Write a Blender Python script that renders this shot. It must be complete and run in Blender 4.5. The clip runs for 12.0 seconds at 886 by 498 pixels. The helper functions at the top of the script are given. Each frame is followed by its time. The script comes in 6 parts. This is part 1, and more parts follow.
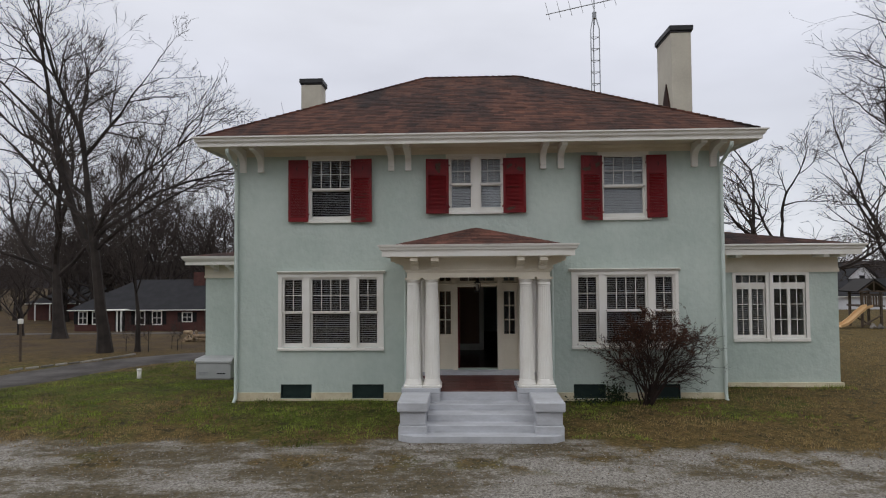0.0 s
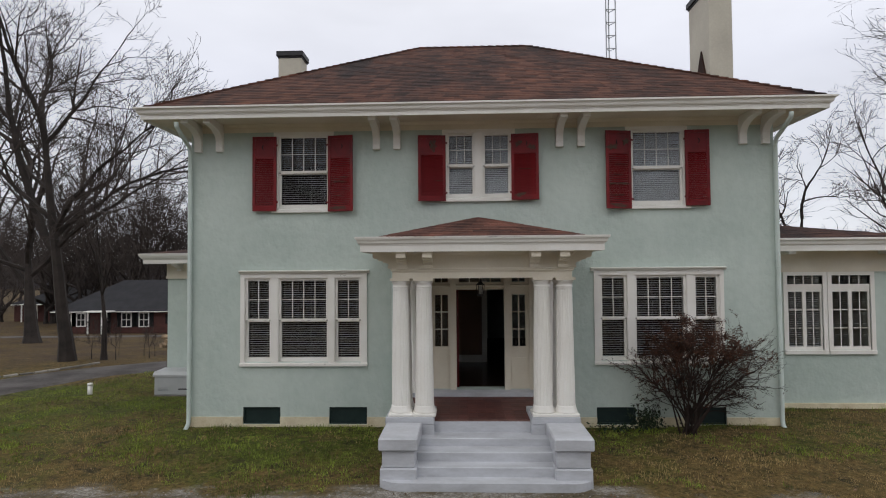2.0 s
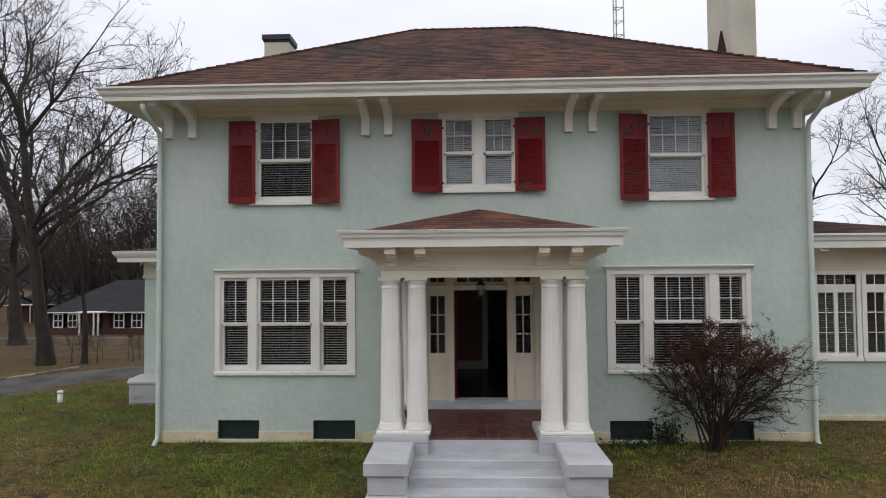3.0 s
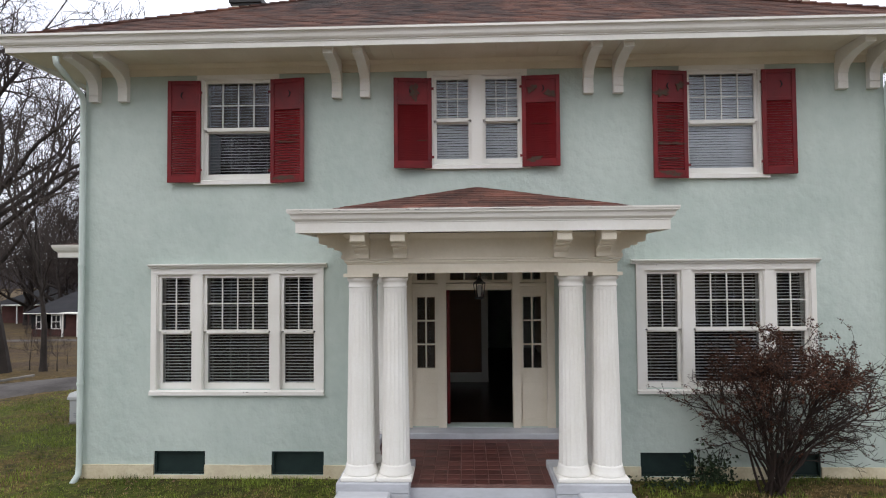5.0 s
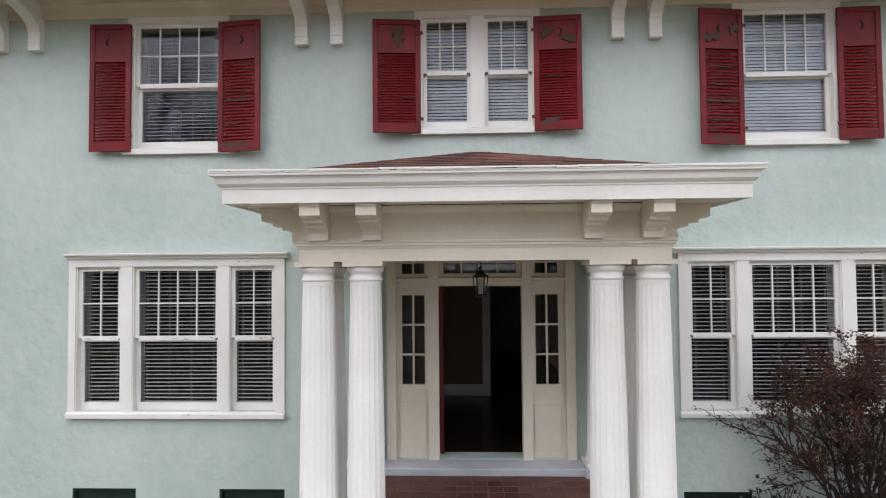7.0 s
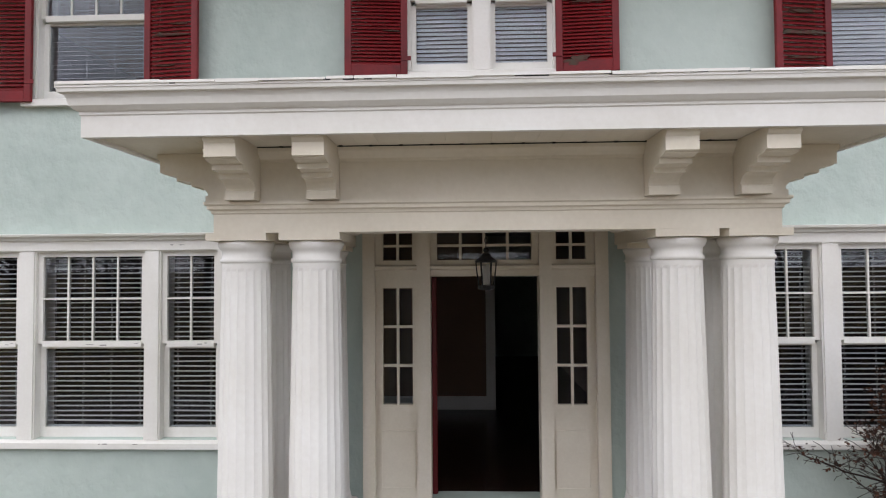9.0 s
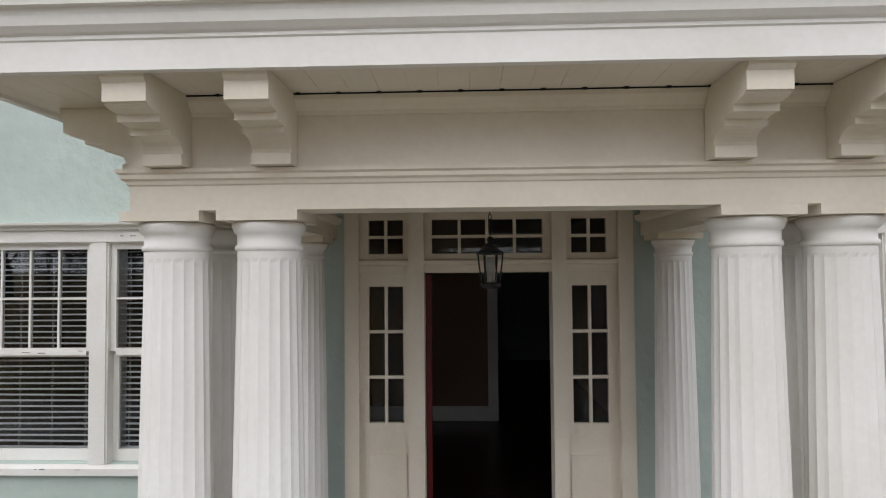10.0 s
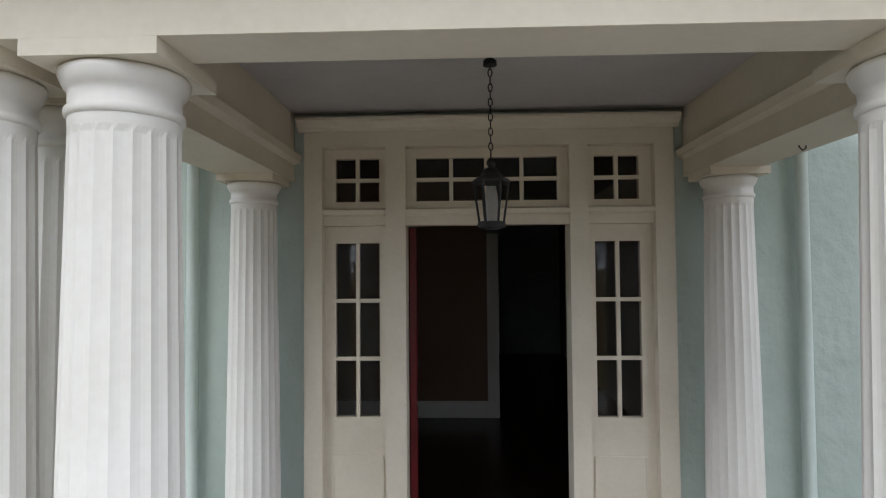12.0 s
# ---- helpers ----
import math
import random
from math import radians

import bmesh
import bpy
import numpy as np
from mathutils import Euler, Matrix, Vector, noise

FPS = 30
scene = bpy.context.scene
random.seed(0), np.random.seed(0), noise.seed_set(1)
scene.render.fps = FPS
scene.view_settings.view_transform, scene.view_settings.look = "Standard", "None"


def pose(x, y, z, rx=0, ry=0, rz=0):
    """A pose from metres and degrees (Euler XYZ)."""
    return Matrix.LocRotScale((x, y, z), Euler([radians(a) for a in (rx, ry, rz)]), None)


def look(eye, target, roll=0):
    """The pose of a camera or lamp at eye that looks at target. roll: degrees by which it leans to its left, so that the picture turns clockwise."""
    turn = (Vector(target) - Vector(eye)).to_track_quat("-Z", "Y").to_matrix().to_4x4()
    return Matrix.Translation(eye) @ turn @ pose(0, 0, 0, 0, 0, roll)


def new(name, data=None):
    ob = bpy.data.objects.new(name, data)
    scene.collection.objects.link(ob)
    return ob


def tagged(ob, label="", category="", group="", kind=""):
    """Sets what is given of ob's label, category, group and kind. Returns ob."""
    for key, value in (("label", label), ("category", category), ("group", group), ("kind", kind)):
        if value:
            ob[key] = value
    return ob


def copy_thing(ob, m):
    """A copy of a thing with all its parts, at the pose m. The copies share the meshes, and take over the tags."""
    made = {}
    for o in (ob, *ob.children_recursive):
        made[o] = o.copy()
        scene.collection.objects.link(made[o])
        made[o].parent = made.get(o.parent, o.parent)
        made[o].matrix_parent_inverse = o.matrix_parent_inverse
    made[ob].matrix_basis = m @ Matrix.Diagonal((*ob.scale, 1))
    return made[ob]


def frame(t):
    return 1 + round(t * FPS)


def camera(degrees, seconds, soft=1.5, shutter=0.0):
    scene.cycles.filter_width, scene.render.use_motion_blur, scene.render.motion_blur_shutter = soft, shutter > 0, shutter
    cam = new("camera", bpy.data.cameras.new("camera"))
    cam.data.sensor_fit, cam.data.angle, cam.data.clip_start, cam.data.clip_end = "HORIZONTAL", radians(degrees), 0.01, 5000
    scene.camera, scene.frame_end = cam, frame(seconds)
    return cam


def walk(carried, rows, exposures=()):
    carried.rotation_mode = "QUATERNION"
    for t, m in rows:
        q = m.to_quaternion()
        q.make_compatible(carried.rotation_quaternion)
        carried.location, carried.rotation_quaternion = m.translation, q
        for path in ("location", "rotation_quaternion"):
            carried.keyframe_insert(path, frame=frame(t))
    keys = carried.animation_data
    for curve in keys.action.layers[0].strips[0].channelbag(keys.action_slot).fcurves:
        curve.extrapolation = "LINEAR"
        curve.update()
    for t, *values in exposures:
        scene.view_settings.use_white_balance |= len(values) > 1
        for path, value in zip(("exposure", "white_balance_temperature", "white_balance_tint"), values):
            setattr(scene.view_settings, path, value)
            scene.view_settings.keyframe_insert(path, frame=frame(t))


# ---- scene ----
cam = camera(73.9, 12.0, soft=1.1)
PATH = [
    (0, (-0.291, -13.897, 3.238), (-0.364, -11.899, 3.305), -0.45),
    (0.5, (-0.292, -13.313, 3.23), (-0.365, -11.315, 3.297), -0.45),
    (1, (-0.292, -12.718, 3.227), (-0.365, -10.721, 3.294), -0.45),
    (1.5, (-0.291, -12.115, 3.223), (-0.363, -10.118, 3.29), -0.45),
    (2, (-0.289, -11.518, 3.214), (-0.363, -9.521, 3.281), -0.45),
    (2.5, (-0.281, -10.949, 3.199), (-0.355, -8.951, 3.266), -0.45),
    (4.5, (-0.214, -8.851, 3.135), (-0.287, -6.854, 3.202), -0.45),
    (5, (-0.199, -8.377, 3.107), (-0.272, -6.38, 3.174), -0.45),
    (5.5, (-0.186, -7.927, 3.078), (-0.259, -5.93, 3.145), -0.45),
    (6, (-0.179, -7.493, 3.051), (-0.252, -5.495, 3.118), -0.45),
    (6.5, (-0.174, -7.068, 3.032), (-0.247, -5.07, 3.099), -0.45),
    (7, (-0.169, -6.654, 3.001), (-0.242, -4.657, 3.068), -0.45),
    (7.2, (-0.167, -6.495, 2.987), (-0.239, -4.497, 3.054), -0.45),
    (9, (-0.165, -5.1, 2.873), (-0.24, -3.102, 2.939), -0.45),
    (9.5, (-0.164, -4.722, 2.858), (-0.238, -2.725, 2.925), -0.45),
    (10, (-0.166, -4.346, 2.833), (-0.24, -2.349, 2.9), -0.45),
    (10.5, (-0.161, -4.004, 2.781), (-0.236, -2.006, 2.846), -0.45),
    (11, (-0.151, -3.752, 2.699), (-0.225, -1.754, 2.765), -0.45),
    (11.5, (-0.143, -3.56, 2.617), (-0.215, -1.563, 2.683), -0.45),
    (12, (-0.134, -3.387, 2.547), (-0.206, -1.389, 2.616), -0.45),
]
walk(cam, [(t, look(eye, target, roll)) for t, eye, target, roll in PATH], [(0, -0.82, 6600, 9), (2.5, -0.6, 6650, 9), (4.5, -0.19, 6550, 10), (5.5, 0.04, 6450, 10), (6.5, 0.2, 6400, 11), (7, 0.23, 6400, 12), (9, 0.19, 6450, 12), (9.5, 0.16, 6450, 10), (10, 0.13, 6500, 10), (10.5, 0.14, 6400, 9), (11, 0.28, 6350, 8), (11.5, 0.34, 6300, 7), (12, 0.38, 6280, 7)])

# ---- light and sky ----
world = bpy.data.worlds.new("overcast")
scene.world = world
world.use_nodes = True
wn, wl = world.node_tree.nodes, world.node_tree.links
wn.clear()
w_out, w_bg = wn.new("ShaderNodeOutputWorld"), wn.new("ShaderNodeBackground")
sky = wn.new("ShaderNodeTexSky")
sky.sky_type = "NISHITA"
sky.sun_disc = False
sky.sun_elevation, sky.sun_rotation = radians(38), radians(207)
w_co = wn.new("ShaderNodeTexCoord")
w_sep = wn.new("ShaderNodeSeparateXYZ")
wl.new(w_co.outputs["Generated"], w_sep.inputs[0])
w_ramp = wn.new("ShaderNodeValToRGB")          # cloud sheet: brighter towards the zenith
w_ramp.color_ramp.elements[0].position, w_ramp.color_ramp.elements[0].color = 0.0, (1.36, 1.41, 1.55, 1)
w_ramp.color_ramp.elements[1].position, w_ramp.color_ramp.elements[1].color = 1.0, (2.5, 2.52, 2.6, 1)
w_mid = w_ramp.color_ramp.elements.new(0.3)
w_mid.color = (1.30, 1.34, 1.52, 1)
wl.new(w_sep.outputs["Z"], w_ramp.inputs[0])
w_map = wn.new("ShaderNodeMapping")
w_map.inputs["Scale"].default_value = (1.6, 1.6, 5.0)
wl.new(w_co.outputs["Generated"], w_map.inputs[0])
w_noise = wn.new("ShaderNodeTexNoise")
w_noise.inputs["Scale"].default_value, w_noise.inputs["Detail"].default_value = 1.6, 5.0
wl.new(w_map.outputs[0], w_noise.inputs["Vector"])
w_var = wn.new("ShaderNodeMapRange")
w_var.inputs[1].default_value, w_var.inputs[2].default_value = 0.3, 0.7
w_var.inputs[3].default_value, w_var.inputs[4].default_value = 0.92, 1.10
wl.new(w_noise.outputs["Fac"], w_var.inputs[0])
w_mul = wn.new("ShaderNodeMix")
w_mul.data_type, w_mul.blend_type = "RGBA", "MULTIPLY"
w_mul.inputs["Factor"].default_value = 1.0
wl.new(w_ramp.outputs[0], w_mul.inputs["A"])
wl.new(w_var.outputs[0], w_mul.inputs["B"])
w_sky = wn.new("ShaderNodeMix")
w_sky.data_type, w_sky.blend_type = "RGBA", "MULTIPLY"
w_sky.inputs["Factor"].default_value, w_sky.inputs["B"].default_value = 1.0, (0.1, 0.1, 0.1, 1)
wl.new(sky.outputs[0], w_sky.inputs["A"])
w_mix = wn.new("ShaderNodeMix")
w_mix.data_type = "RGBA"
w_mix.inputs["Factor"].default_value = 0.9
wl.new(w_sky.outputs["Result"], w_mix.inputs["A"])
wl.new(w_mul.outputs["Result"], w_mix.inputs["B"])
wl.new(w_mix.outputs["Result"], w_bg.inputs["Color"])
w_bg.inputs["Strength"].default_value = 1.0
wl.new(w_bg.outputs[0], w_out.inputs[0])

sun = new("sun", bpy.data.lights.new("sun", "SUN"))
sun.data.energy, sun.data.angle, sun.data.color = 0.46, radians(25), (1.0, 0.97, 0.93)
sun.matrix_world = look((-8, -16, 14), (0, 0, 0))

# ---- materials ----
def shader(name, base, rough=0.6, dark=None, scale=6.0, fine=60.0, spread=0.5, bump=0.15, metal=0.0, island=0.0, stretch=(1, 1, 1), bump_scale=None, spec=0.3, relief=0.01):
    """A surface of two tones: large stains and fine grain, with relief."""
    m = bpy.data.materials.new(name)
    m.use_nodes = True
    n, l = m.node_tree.nodes, m.node_tree.links
    b = n["Principled BSDF"]
    dark = dark or tuple(c * 0.7 for c in base)
    co, mp = n.new("ShaderNodeTexCoord"), n.new("ShaderNodeMapping")
    mp.inputs["Scale"].default_value = stretch
    l.new(co.outputs["Object"], mp.inputs[0])
    big, small = n.new("ShaderNodeTexNoise"), n.new("ShaderNodeTexNoise")
    big.inputs["Scale"].default_value, big.inputs["Detail"].default_value = scale, 6
    small.inputs["Scale"].default_value, small.inputs["Detail"].default_value = fine, 4
    l.new(mp.outputs[0], big.inputs["Vector"])
    l.new(mp.outputs[0], small.inputs["Vector"])
    add = n.new("ShaderNodeMath")
    add.operation = "MULTIPLY_ADD"
    add.inputs[1].default_value = 0.35
    l.new(small.outputs["Fac"], add.inputs[0])
    l.new(big.outputs["Fac"], add.inputs[2])
    rng = n.new("ShaderNodeMapRange")
    rng.inputs[1].default_value, rng.inputs[2].default_value = 0.675 - spread / 2, 0.675 + spread / 2
    l.new(add.outputs[0], rng.inputs[0])
    mix = n.new("ShaderNodeMix")
    mix.data_type = "RGBA"
    mix.inputs["A"].default_value, mix.inputs["B"].default_value = (*dark, 1), (*base, 1)
    l.new(rng.outputs[0], mix.inputs["Factor"])
    col = mix.outputs["Result"]
    if island:
        geo, ob = n.new("ShaderNodeNewGeometry"), n.new("ShaderNodeObjectInfo")
        s = n.new("ShaderNodeMath")
        s.operation = "ADD"
        l.new(geo.outputs["Random Per Island"], s.inputs[0])
        l.new(ob.outputs["Random"], s.inputs[1])
        f = n.new("ShaderNodeMath")
        f.operation = "FRACT"
        l.new(s.outputs[0], f.inputs[0])
        r2 = n.new("ShaderNodeMapRange")
        r2.inputs[3].default_value, r2.inputs[4].default_value = 1 - island, 1 + island
        l.new(f.outputs[0], r2.inputs[0])
        mu = n.new("ShaderNodeMix")
        mu.data_type, mu.blend_type = "RGBA", "MULTIPLY"
        mu.inputs["Factor"].default_value = 1.0
        l.new(col, mu.inputs["A"])
        l.new(r2.outputs[0], mu.inputs["B"])
        col = mu.outputs["Result"]
    l.new(col, b.inputs["Base Color"])
    b.inputs["Roughness"].default_value, b.inputs["Metallic"].default_value = rough, metal
    b.inputs["Specular IOR Level"].default_value = spec
    if bump:
        bp = n.new("ShaderNodeBump")
        bp.inputs["Strength"].default_value, bp.inputs["Distance"].default_value = min(1.0, bump), relief
        if bump_scale:
            bn = n.new("ShaderNodeTexNoise")
            bn.inputs["Scale"].default_value, bn.inputs["Detail"].default_value = bump_scale, 5
            l.new(mp.outputs[0], bn.inputs["Vector"])
            l.new(bn.outputs["Fac"], bp.inputs["Height"])
        else:
            l.new(add.outputs[0], bp.inputs["Height"])
        l.new(bp.outputs[0], b.inputs["Normal"])
    return m


M = {
    "stucco": shader("stucco", (0.500, 0.566, 0.520), 0.85, (0.408, 0.479, 0.436), 0.7, 7, 0.36, 0.85, bump_scale=9.0, relief=0.025, stretch=(0.9, 1.0, 0.8)),
    "white": shader("white_paint", (0.80, 0.785, 0.745), 0.45, (0.70, 0.675, 0.62), 1.6, 40, 0.5, 0.12),
    "cream": shader("cream_paint", (0.74, 0.682, 0.57), 0.5, (0.63, 0.57, 0.46), 1.8, 40, 0.5, 0.12),
    "foundation": shader("foundation_paint", (0.74, 0.68, 0.50), 0.85, (0.46, 0.38, 0.25), 3, 30, 0.6, 0.5),
    "step": shader("step_paint", (0.56, 0.575, 0.61), 0.6, (0.33, 0.335, 0.35), 3.5, 22, 0.8, 0.25, stretch=(0.6, 1.0, 1.8)),
    "ceiling": shader("ceiling_paint", (0.55, 0.53, 0.52), 0.6, (0.46, 0.44, 0.43), 2, 30, 0.5, 0.1),
    "red": shader("red_paint", (0.205, 0.009, 0.012), 0.45, (0.085, 0.005, 0.007), 3.5, 45, 0.6, 0.2),
    "doorpaint": shader("dark_red_door_paint", (0.15, 0.009, 0.012), 0.4, (0.07, 0.005, 0.006), 2.5, 40, 0.6, 0.1),
    "moss": shader("flaked_green", (0.055, 0.065, 0.045), 0.85, (0.10, 0.02, 0.018), 22, 90, 0.5, 0.3),
    # copy of shingle, lightened in colour so the porch roof looks better lit
    "porch_shingle_lit": shader("porch_shingle_lit", (0.140, 0.058, 0.041), 0.92, (0.042, 0.021, 0.017), 1.6, 9, 0.4, 0.6, island=0.45, stretch=(1.25, 0.5, 0.5)),
    "shingle": shader("shingle", (0.094, 0.037, 0.023), 0.92, (0.020, 0.012, 0.011), 0.7, 6, 0.38, 0.6, island=0.5, stretch=(1.25, 0.5, 0.5)),
    "black": shader("black_metal", (0.03, 0.03, 0.033), 0.5, (0.015, 0.015, 0.017), 5, 60, 0.5, 0.2),
    "chimney": shader("chimney_render", (0.60, 0.57, 0.48), 0.85, (0.42, 0.39, 0.33), 1.2, 25, 0.6, 0.4),
    "vent": shader("vent_paint", (0.014, 0.030, 0.027), 0.6, (0.008, 0.018, 0.017), 6, 40, 0.5, 0.2),
    "blind": shader("blind_vinyl", (0.86, 0.85, 0.85), 0.5, (0.80, 0.79, 0.79), 3, 30, 0.5, 0.0),
    "tile": shader("quarry_tile", (0.112, 0.040, 0.033), 0.5, (0.066, 0.025, 0.022), 5, 50, 0.5, 0.2, island=0.3),
    "mortar": shader("mortar", (0.19, 0.11, 0.095), 0.9, (0.11, 0.06, 0.052), 8, 60, 0.5, 0.3),
    "plaster": shader("hall_plaster", (0.26, 0.178, 0.125), 0.7, (0.22, 0.15, 0.105), 1.0, 30, 0.5, 0.1),
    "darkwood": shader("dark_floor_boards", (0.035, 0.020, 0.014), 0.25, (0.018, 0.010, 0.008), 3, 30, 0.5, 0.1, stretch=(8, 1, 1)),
    "bark": shader("bark", (0.050, 0.040, 0.035), 0.95, (0.018, 0.015, 0.014), 2.0, 30, 0.5, 0.6),
    "twig": shader("twig_bark", (0.075, 0.060, 0.052), 0.95, (0.040, 0.032, 0.030), 2.0, 30, 0.5, 0.0),
    "shrubwood": shader("shrub_wood", (0.043, 0.029, 0.024), 0.9, (0.024, 0.017, 0.014), 6, 40, 0.5, 0.0),
    "dryleaf": shader("dry_leaf", (0.100, 0.040, 0.022), 0.8, (0.040, 0.018, 0.012), 9, 50, 0.5, 0.0, island=0.5),
    "ivy": shader("ivy_leaf", (0.030, 0.050, 0.020), 0.6, (0.014, 0.024, 0.012), 9, 50, 0.5, 0.0, island=0.4),
    "grass": shader("grass_blade", (0.225, 0.285, 0.045), 0.8, (0.075, 0.098, 0.018), 1.1, 9, 0.26, 0.0, island=0.55),
    "strawgrass": shader("dry_grass_blade", (0.38, 0.275, 0.13), 0.85, (0.20, 0.137, 0.062), 0.9, 9, 0.3, 0.0, island=0.45),
    "stone": shader("gravel_stone", (0.30, 0.285, 0.265), 0.9, (0.12, 0.105, 0.09), 3, 60, 0.6, 0.3, island=0.45),
    "fallen": shader("fallen_leaf", (0.22, 0.15, 0.09), 0.85, (0.10, 0.06, 0.035), 4, 60, 0.6, 0.0, island=0.5),
    "grey": shader("grey_enamel", (0.42, 0.43, 0.43), 0.5, (0.35, 0.36, 0.36), 3, 40, 0.5, 0.05),
    "galv": shader("galvanised_steel", (0.35, 0.36, 0.37), 0.45, (0.22, 0.23, 0.24), 5, 40, 0.5, 0.1, metal=0.6),
    "brick": shader("far_brick", (0.095, 0.040, 0.033), 0.9, (0.055, 0.026, 0.023), 2.5, 20, 0.5, 0.3),
    "farroof": shader("far_roof", (0.026, 0.026, 0.030), 0.95, (0.016, 0.016, 0.018), 1.5, 20, 0.5, 0.3),
    "bare": shader("bare_weathered_wood", (0.20, 0.185, 0.17), 0.9, (0.10, 0.09, 0.085), 6, 50, 0.5, 0.3),
    "wood": shader("weathered_wood", (0.115, 0.085, 0.062), 0.8, (0.06, 0.045, 0.034), 3, 30, 0.5, 0.3),
    "slide": shader("slide_plastic", (0.62, 0.40, 0.20), 0.45, (0.52, 0.32, 0.15), 2, 30, 0.5, 0.0),
    "log": shader("cut_log", (0.42, 0.32, 0.20), 0.9, (0.16, 0.11, 0.08), 5, 30, 0.6, 0.3, island=0.3),
    "asphalt": shader("asphalt", (0.090, 0.080, 0.076), 0.8, (0.026, 0.021, 0.018), 0.9, 12, 0.30, 0.3),
    "siding": shader("pale_siding", (0.62, 0.63, 0.66), 0.7, (0.52, 0.53, 0.56), 1.5, 20, 0.5, 0.1),
    # near-black so rooms read unlit through the panes; playset roof too
    "near_black": shader("near_black_brown", (0.014, 0.010, 0.009), 0.6, (0.009, 0.007, 0.006), 2, 30, 0.5, 0.1),
    "dark": shader("matte_dark", (0.012, 0.012, 0.013), 0.9, (0.008, 0.008, 0.009), 3, 30, 0.5, 0.0),
    "greenpipe": shader("painted_pipe", (0.56, 0.63, 0.59), 0.5, (0.48, 0.55, 0.51), 3, 40, 0.5, 0.05),
    "bulb": shader("frosted_tube", (0.40, 0.38, 0.35), 0.4, (0.3, 0.29, 0.27), 5, 40, 0.5, 0.0),
}


def glass_material(name, tint, gloss):
    m = bpy.data.materials.new(name)
    m.use_nodes = True
    n, l = m.node_tree.nodes, m.node_tree.links
    n.remove(n["Principled BSDF"])
    tr, gl, fr, mx = n.new("ShaderNodeBsdfTransparent"), n.new("ShaderNodeBsdfGlossy"), n.new("ShaderNodeFresnel"), n.new("ShaderNodeMixShader")
    tr.inputs["Color"].default_value = (*tint, 1)
    gl.inputs["Roughness"].default_value = gloss
    fr.inputs["IOR"].default_value = 1.45
    co, nz, bp = n.new("ShaderNodeTexCoord"), n.new("ShaderNodeTexNoise"), n.new("ShaderNodeBump")
    nz.inputs["Scale"].default_value = 2.5
    bp.inputs["Strength"].default_value, bp.inputs["Distance"].default_value = 0.05, 0.01
    l.new(co.outputs["Object"], nz.inputs["Vector"])
    l.new(nz.outputs["Fac"], bp.inputs["Height"])
    l.new(bp.outputs[0], gl.inputs["Normal"])
    l.new(fr.outputs[0], mx.inputs[0])
    l.new(tr.outputs[0], mx.inputs[1])
    l.new(gl.outputs[0], mx.inputs[2])
    l.new(mx.outputs[0], n["Material Output"].inputs[0])
    return m


M["glass"] = glass_material("window_glass", (0.86, 0.88, 0.90), 0.006)

# ---- building helpers ----
ORIGIN = {}


def thing(name, at, label, category, group="", kind=""):
    e = new(name)
    e.location = at
    ORIGIN[e.name] = Vector(at)
    return tagged(e, label, category, group, kind)


def under(ob, parent):
    if parent is not None:
        ob.parent = parent
        ob.matrix_parent_inverse = Matrix.Translation(-ORIGIN.get(parent.name, Vector()))
    return ob


def part(name, bm, material, parent=None, label="", smooth=False):
    if isinstance(bm, bpy.types.Mesh):
        me = bm
    else:
        me = bpy.data.meshes.new(name)
        bm.to_mesh(me)
        bm.free()
    if not me.materials:
        me.materials.append(M[material])
    if smooth:
        me.polygons.foreach_set("use_smooth", [True] * len(me.polygons))
    ob = under(new(name, me), parent)
    if label:
        ob["label"] = label
    return ob


def box(bm, x0, x1, y0, y1, z0, z1):
    v = [bm.verts.new((x, y, z)) for x in (x0, x1) for y in (y0, y1) for z in (z0, z1)]
    for f in ((0, 1, 3, 2), (4, 6, 7, 5), (0, 4, 5, 1), (2, 3, 7, 6), (0, 2, 6, 4), (1, 5, 7, 3)):
        bm.faces.new([v[i] for i in f])
    return bm


def boxes(*dims):
    bm = bmesh.new()
    for d in dims:
        box(bm, *d)
    return bm


def soft_boxes(width, *dims):
    bm = boxes(*dims)
    bmesh.ops.bevel(bm, geom=bm.edges[:], offset=width, segments=1, affect="EDGES")
    return bm


def prism(bm, outline, axis, a, b):
    """A solid from an outline of 2D points, drawn out along axis x or y or z from a to b."""
    def at(p, q):
        return {"x": (q, p[0], p[1]), "y": (p[0], q, p[1]), "z": (p[0], p[1], q)}[axis]
    r0 = [bm.verts.new(at(p, a)) for p in outline]
    r1 = [bm.verts.new(at(p, b)) for p in outline]
    k = len(outline)
    for i in range(k):
        bm.faces.new((r0[i], r0[(i + 1) % k], r1[(i + 1) % k], r1[i]))
    bm.faces.new(r0)
    bm.faces.new(r1)
    bmesh.ops.recalc_face_normals(bm, faces=bm.faces[:])
    return bm


def ring_moulding(bm, profile, x0, x1, y0, y1):
    """A moulding run round three sides of a rectangle (open at y1): profile rows (out, z)."""
    rows = []
    for out, z in profile:
        rows.append([bm.verts.new(p) for p in ((x0 - out, y1, z), (x0 - out, y0 - out, z), (x1 + out, y0 - out, z), (x1 + out, y1, z))])
    k = len(rows)
    for i in range(k):
        a, b = rows[i], rows[(i + 1) % k]
        for j in range(3):
            bm.faces.new((a[j], a[j + 1], b[j + 1], b[j]))
    bmesh.ops.recalc_face_normals(bm, faces=bm.faces[:])
    return bm


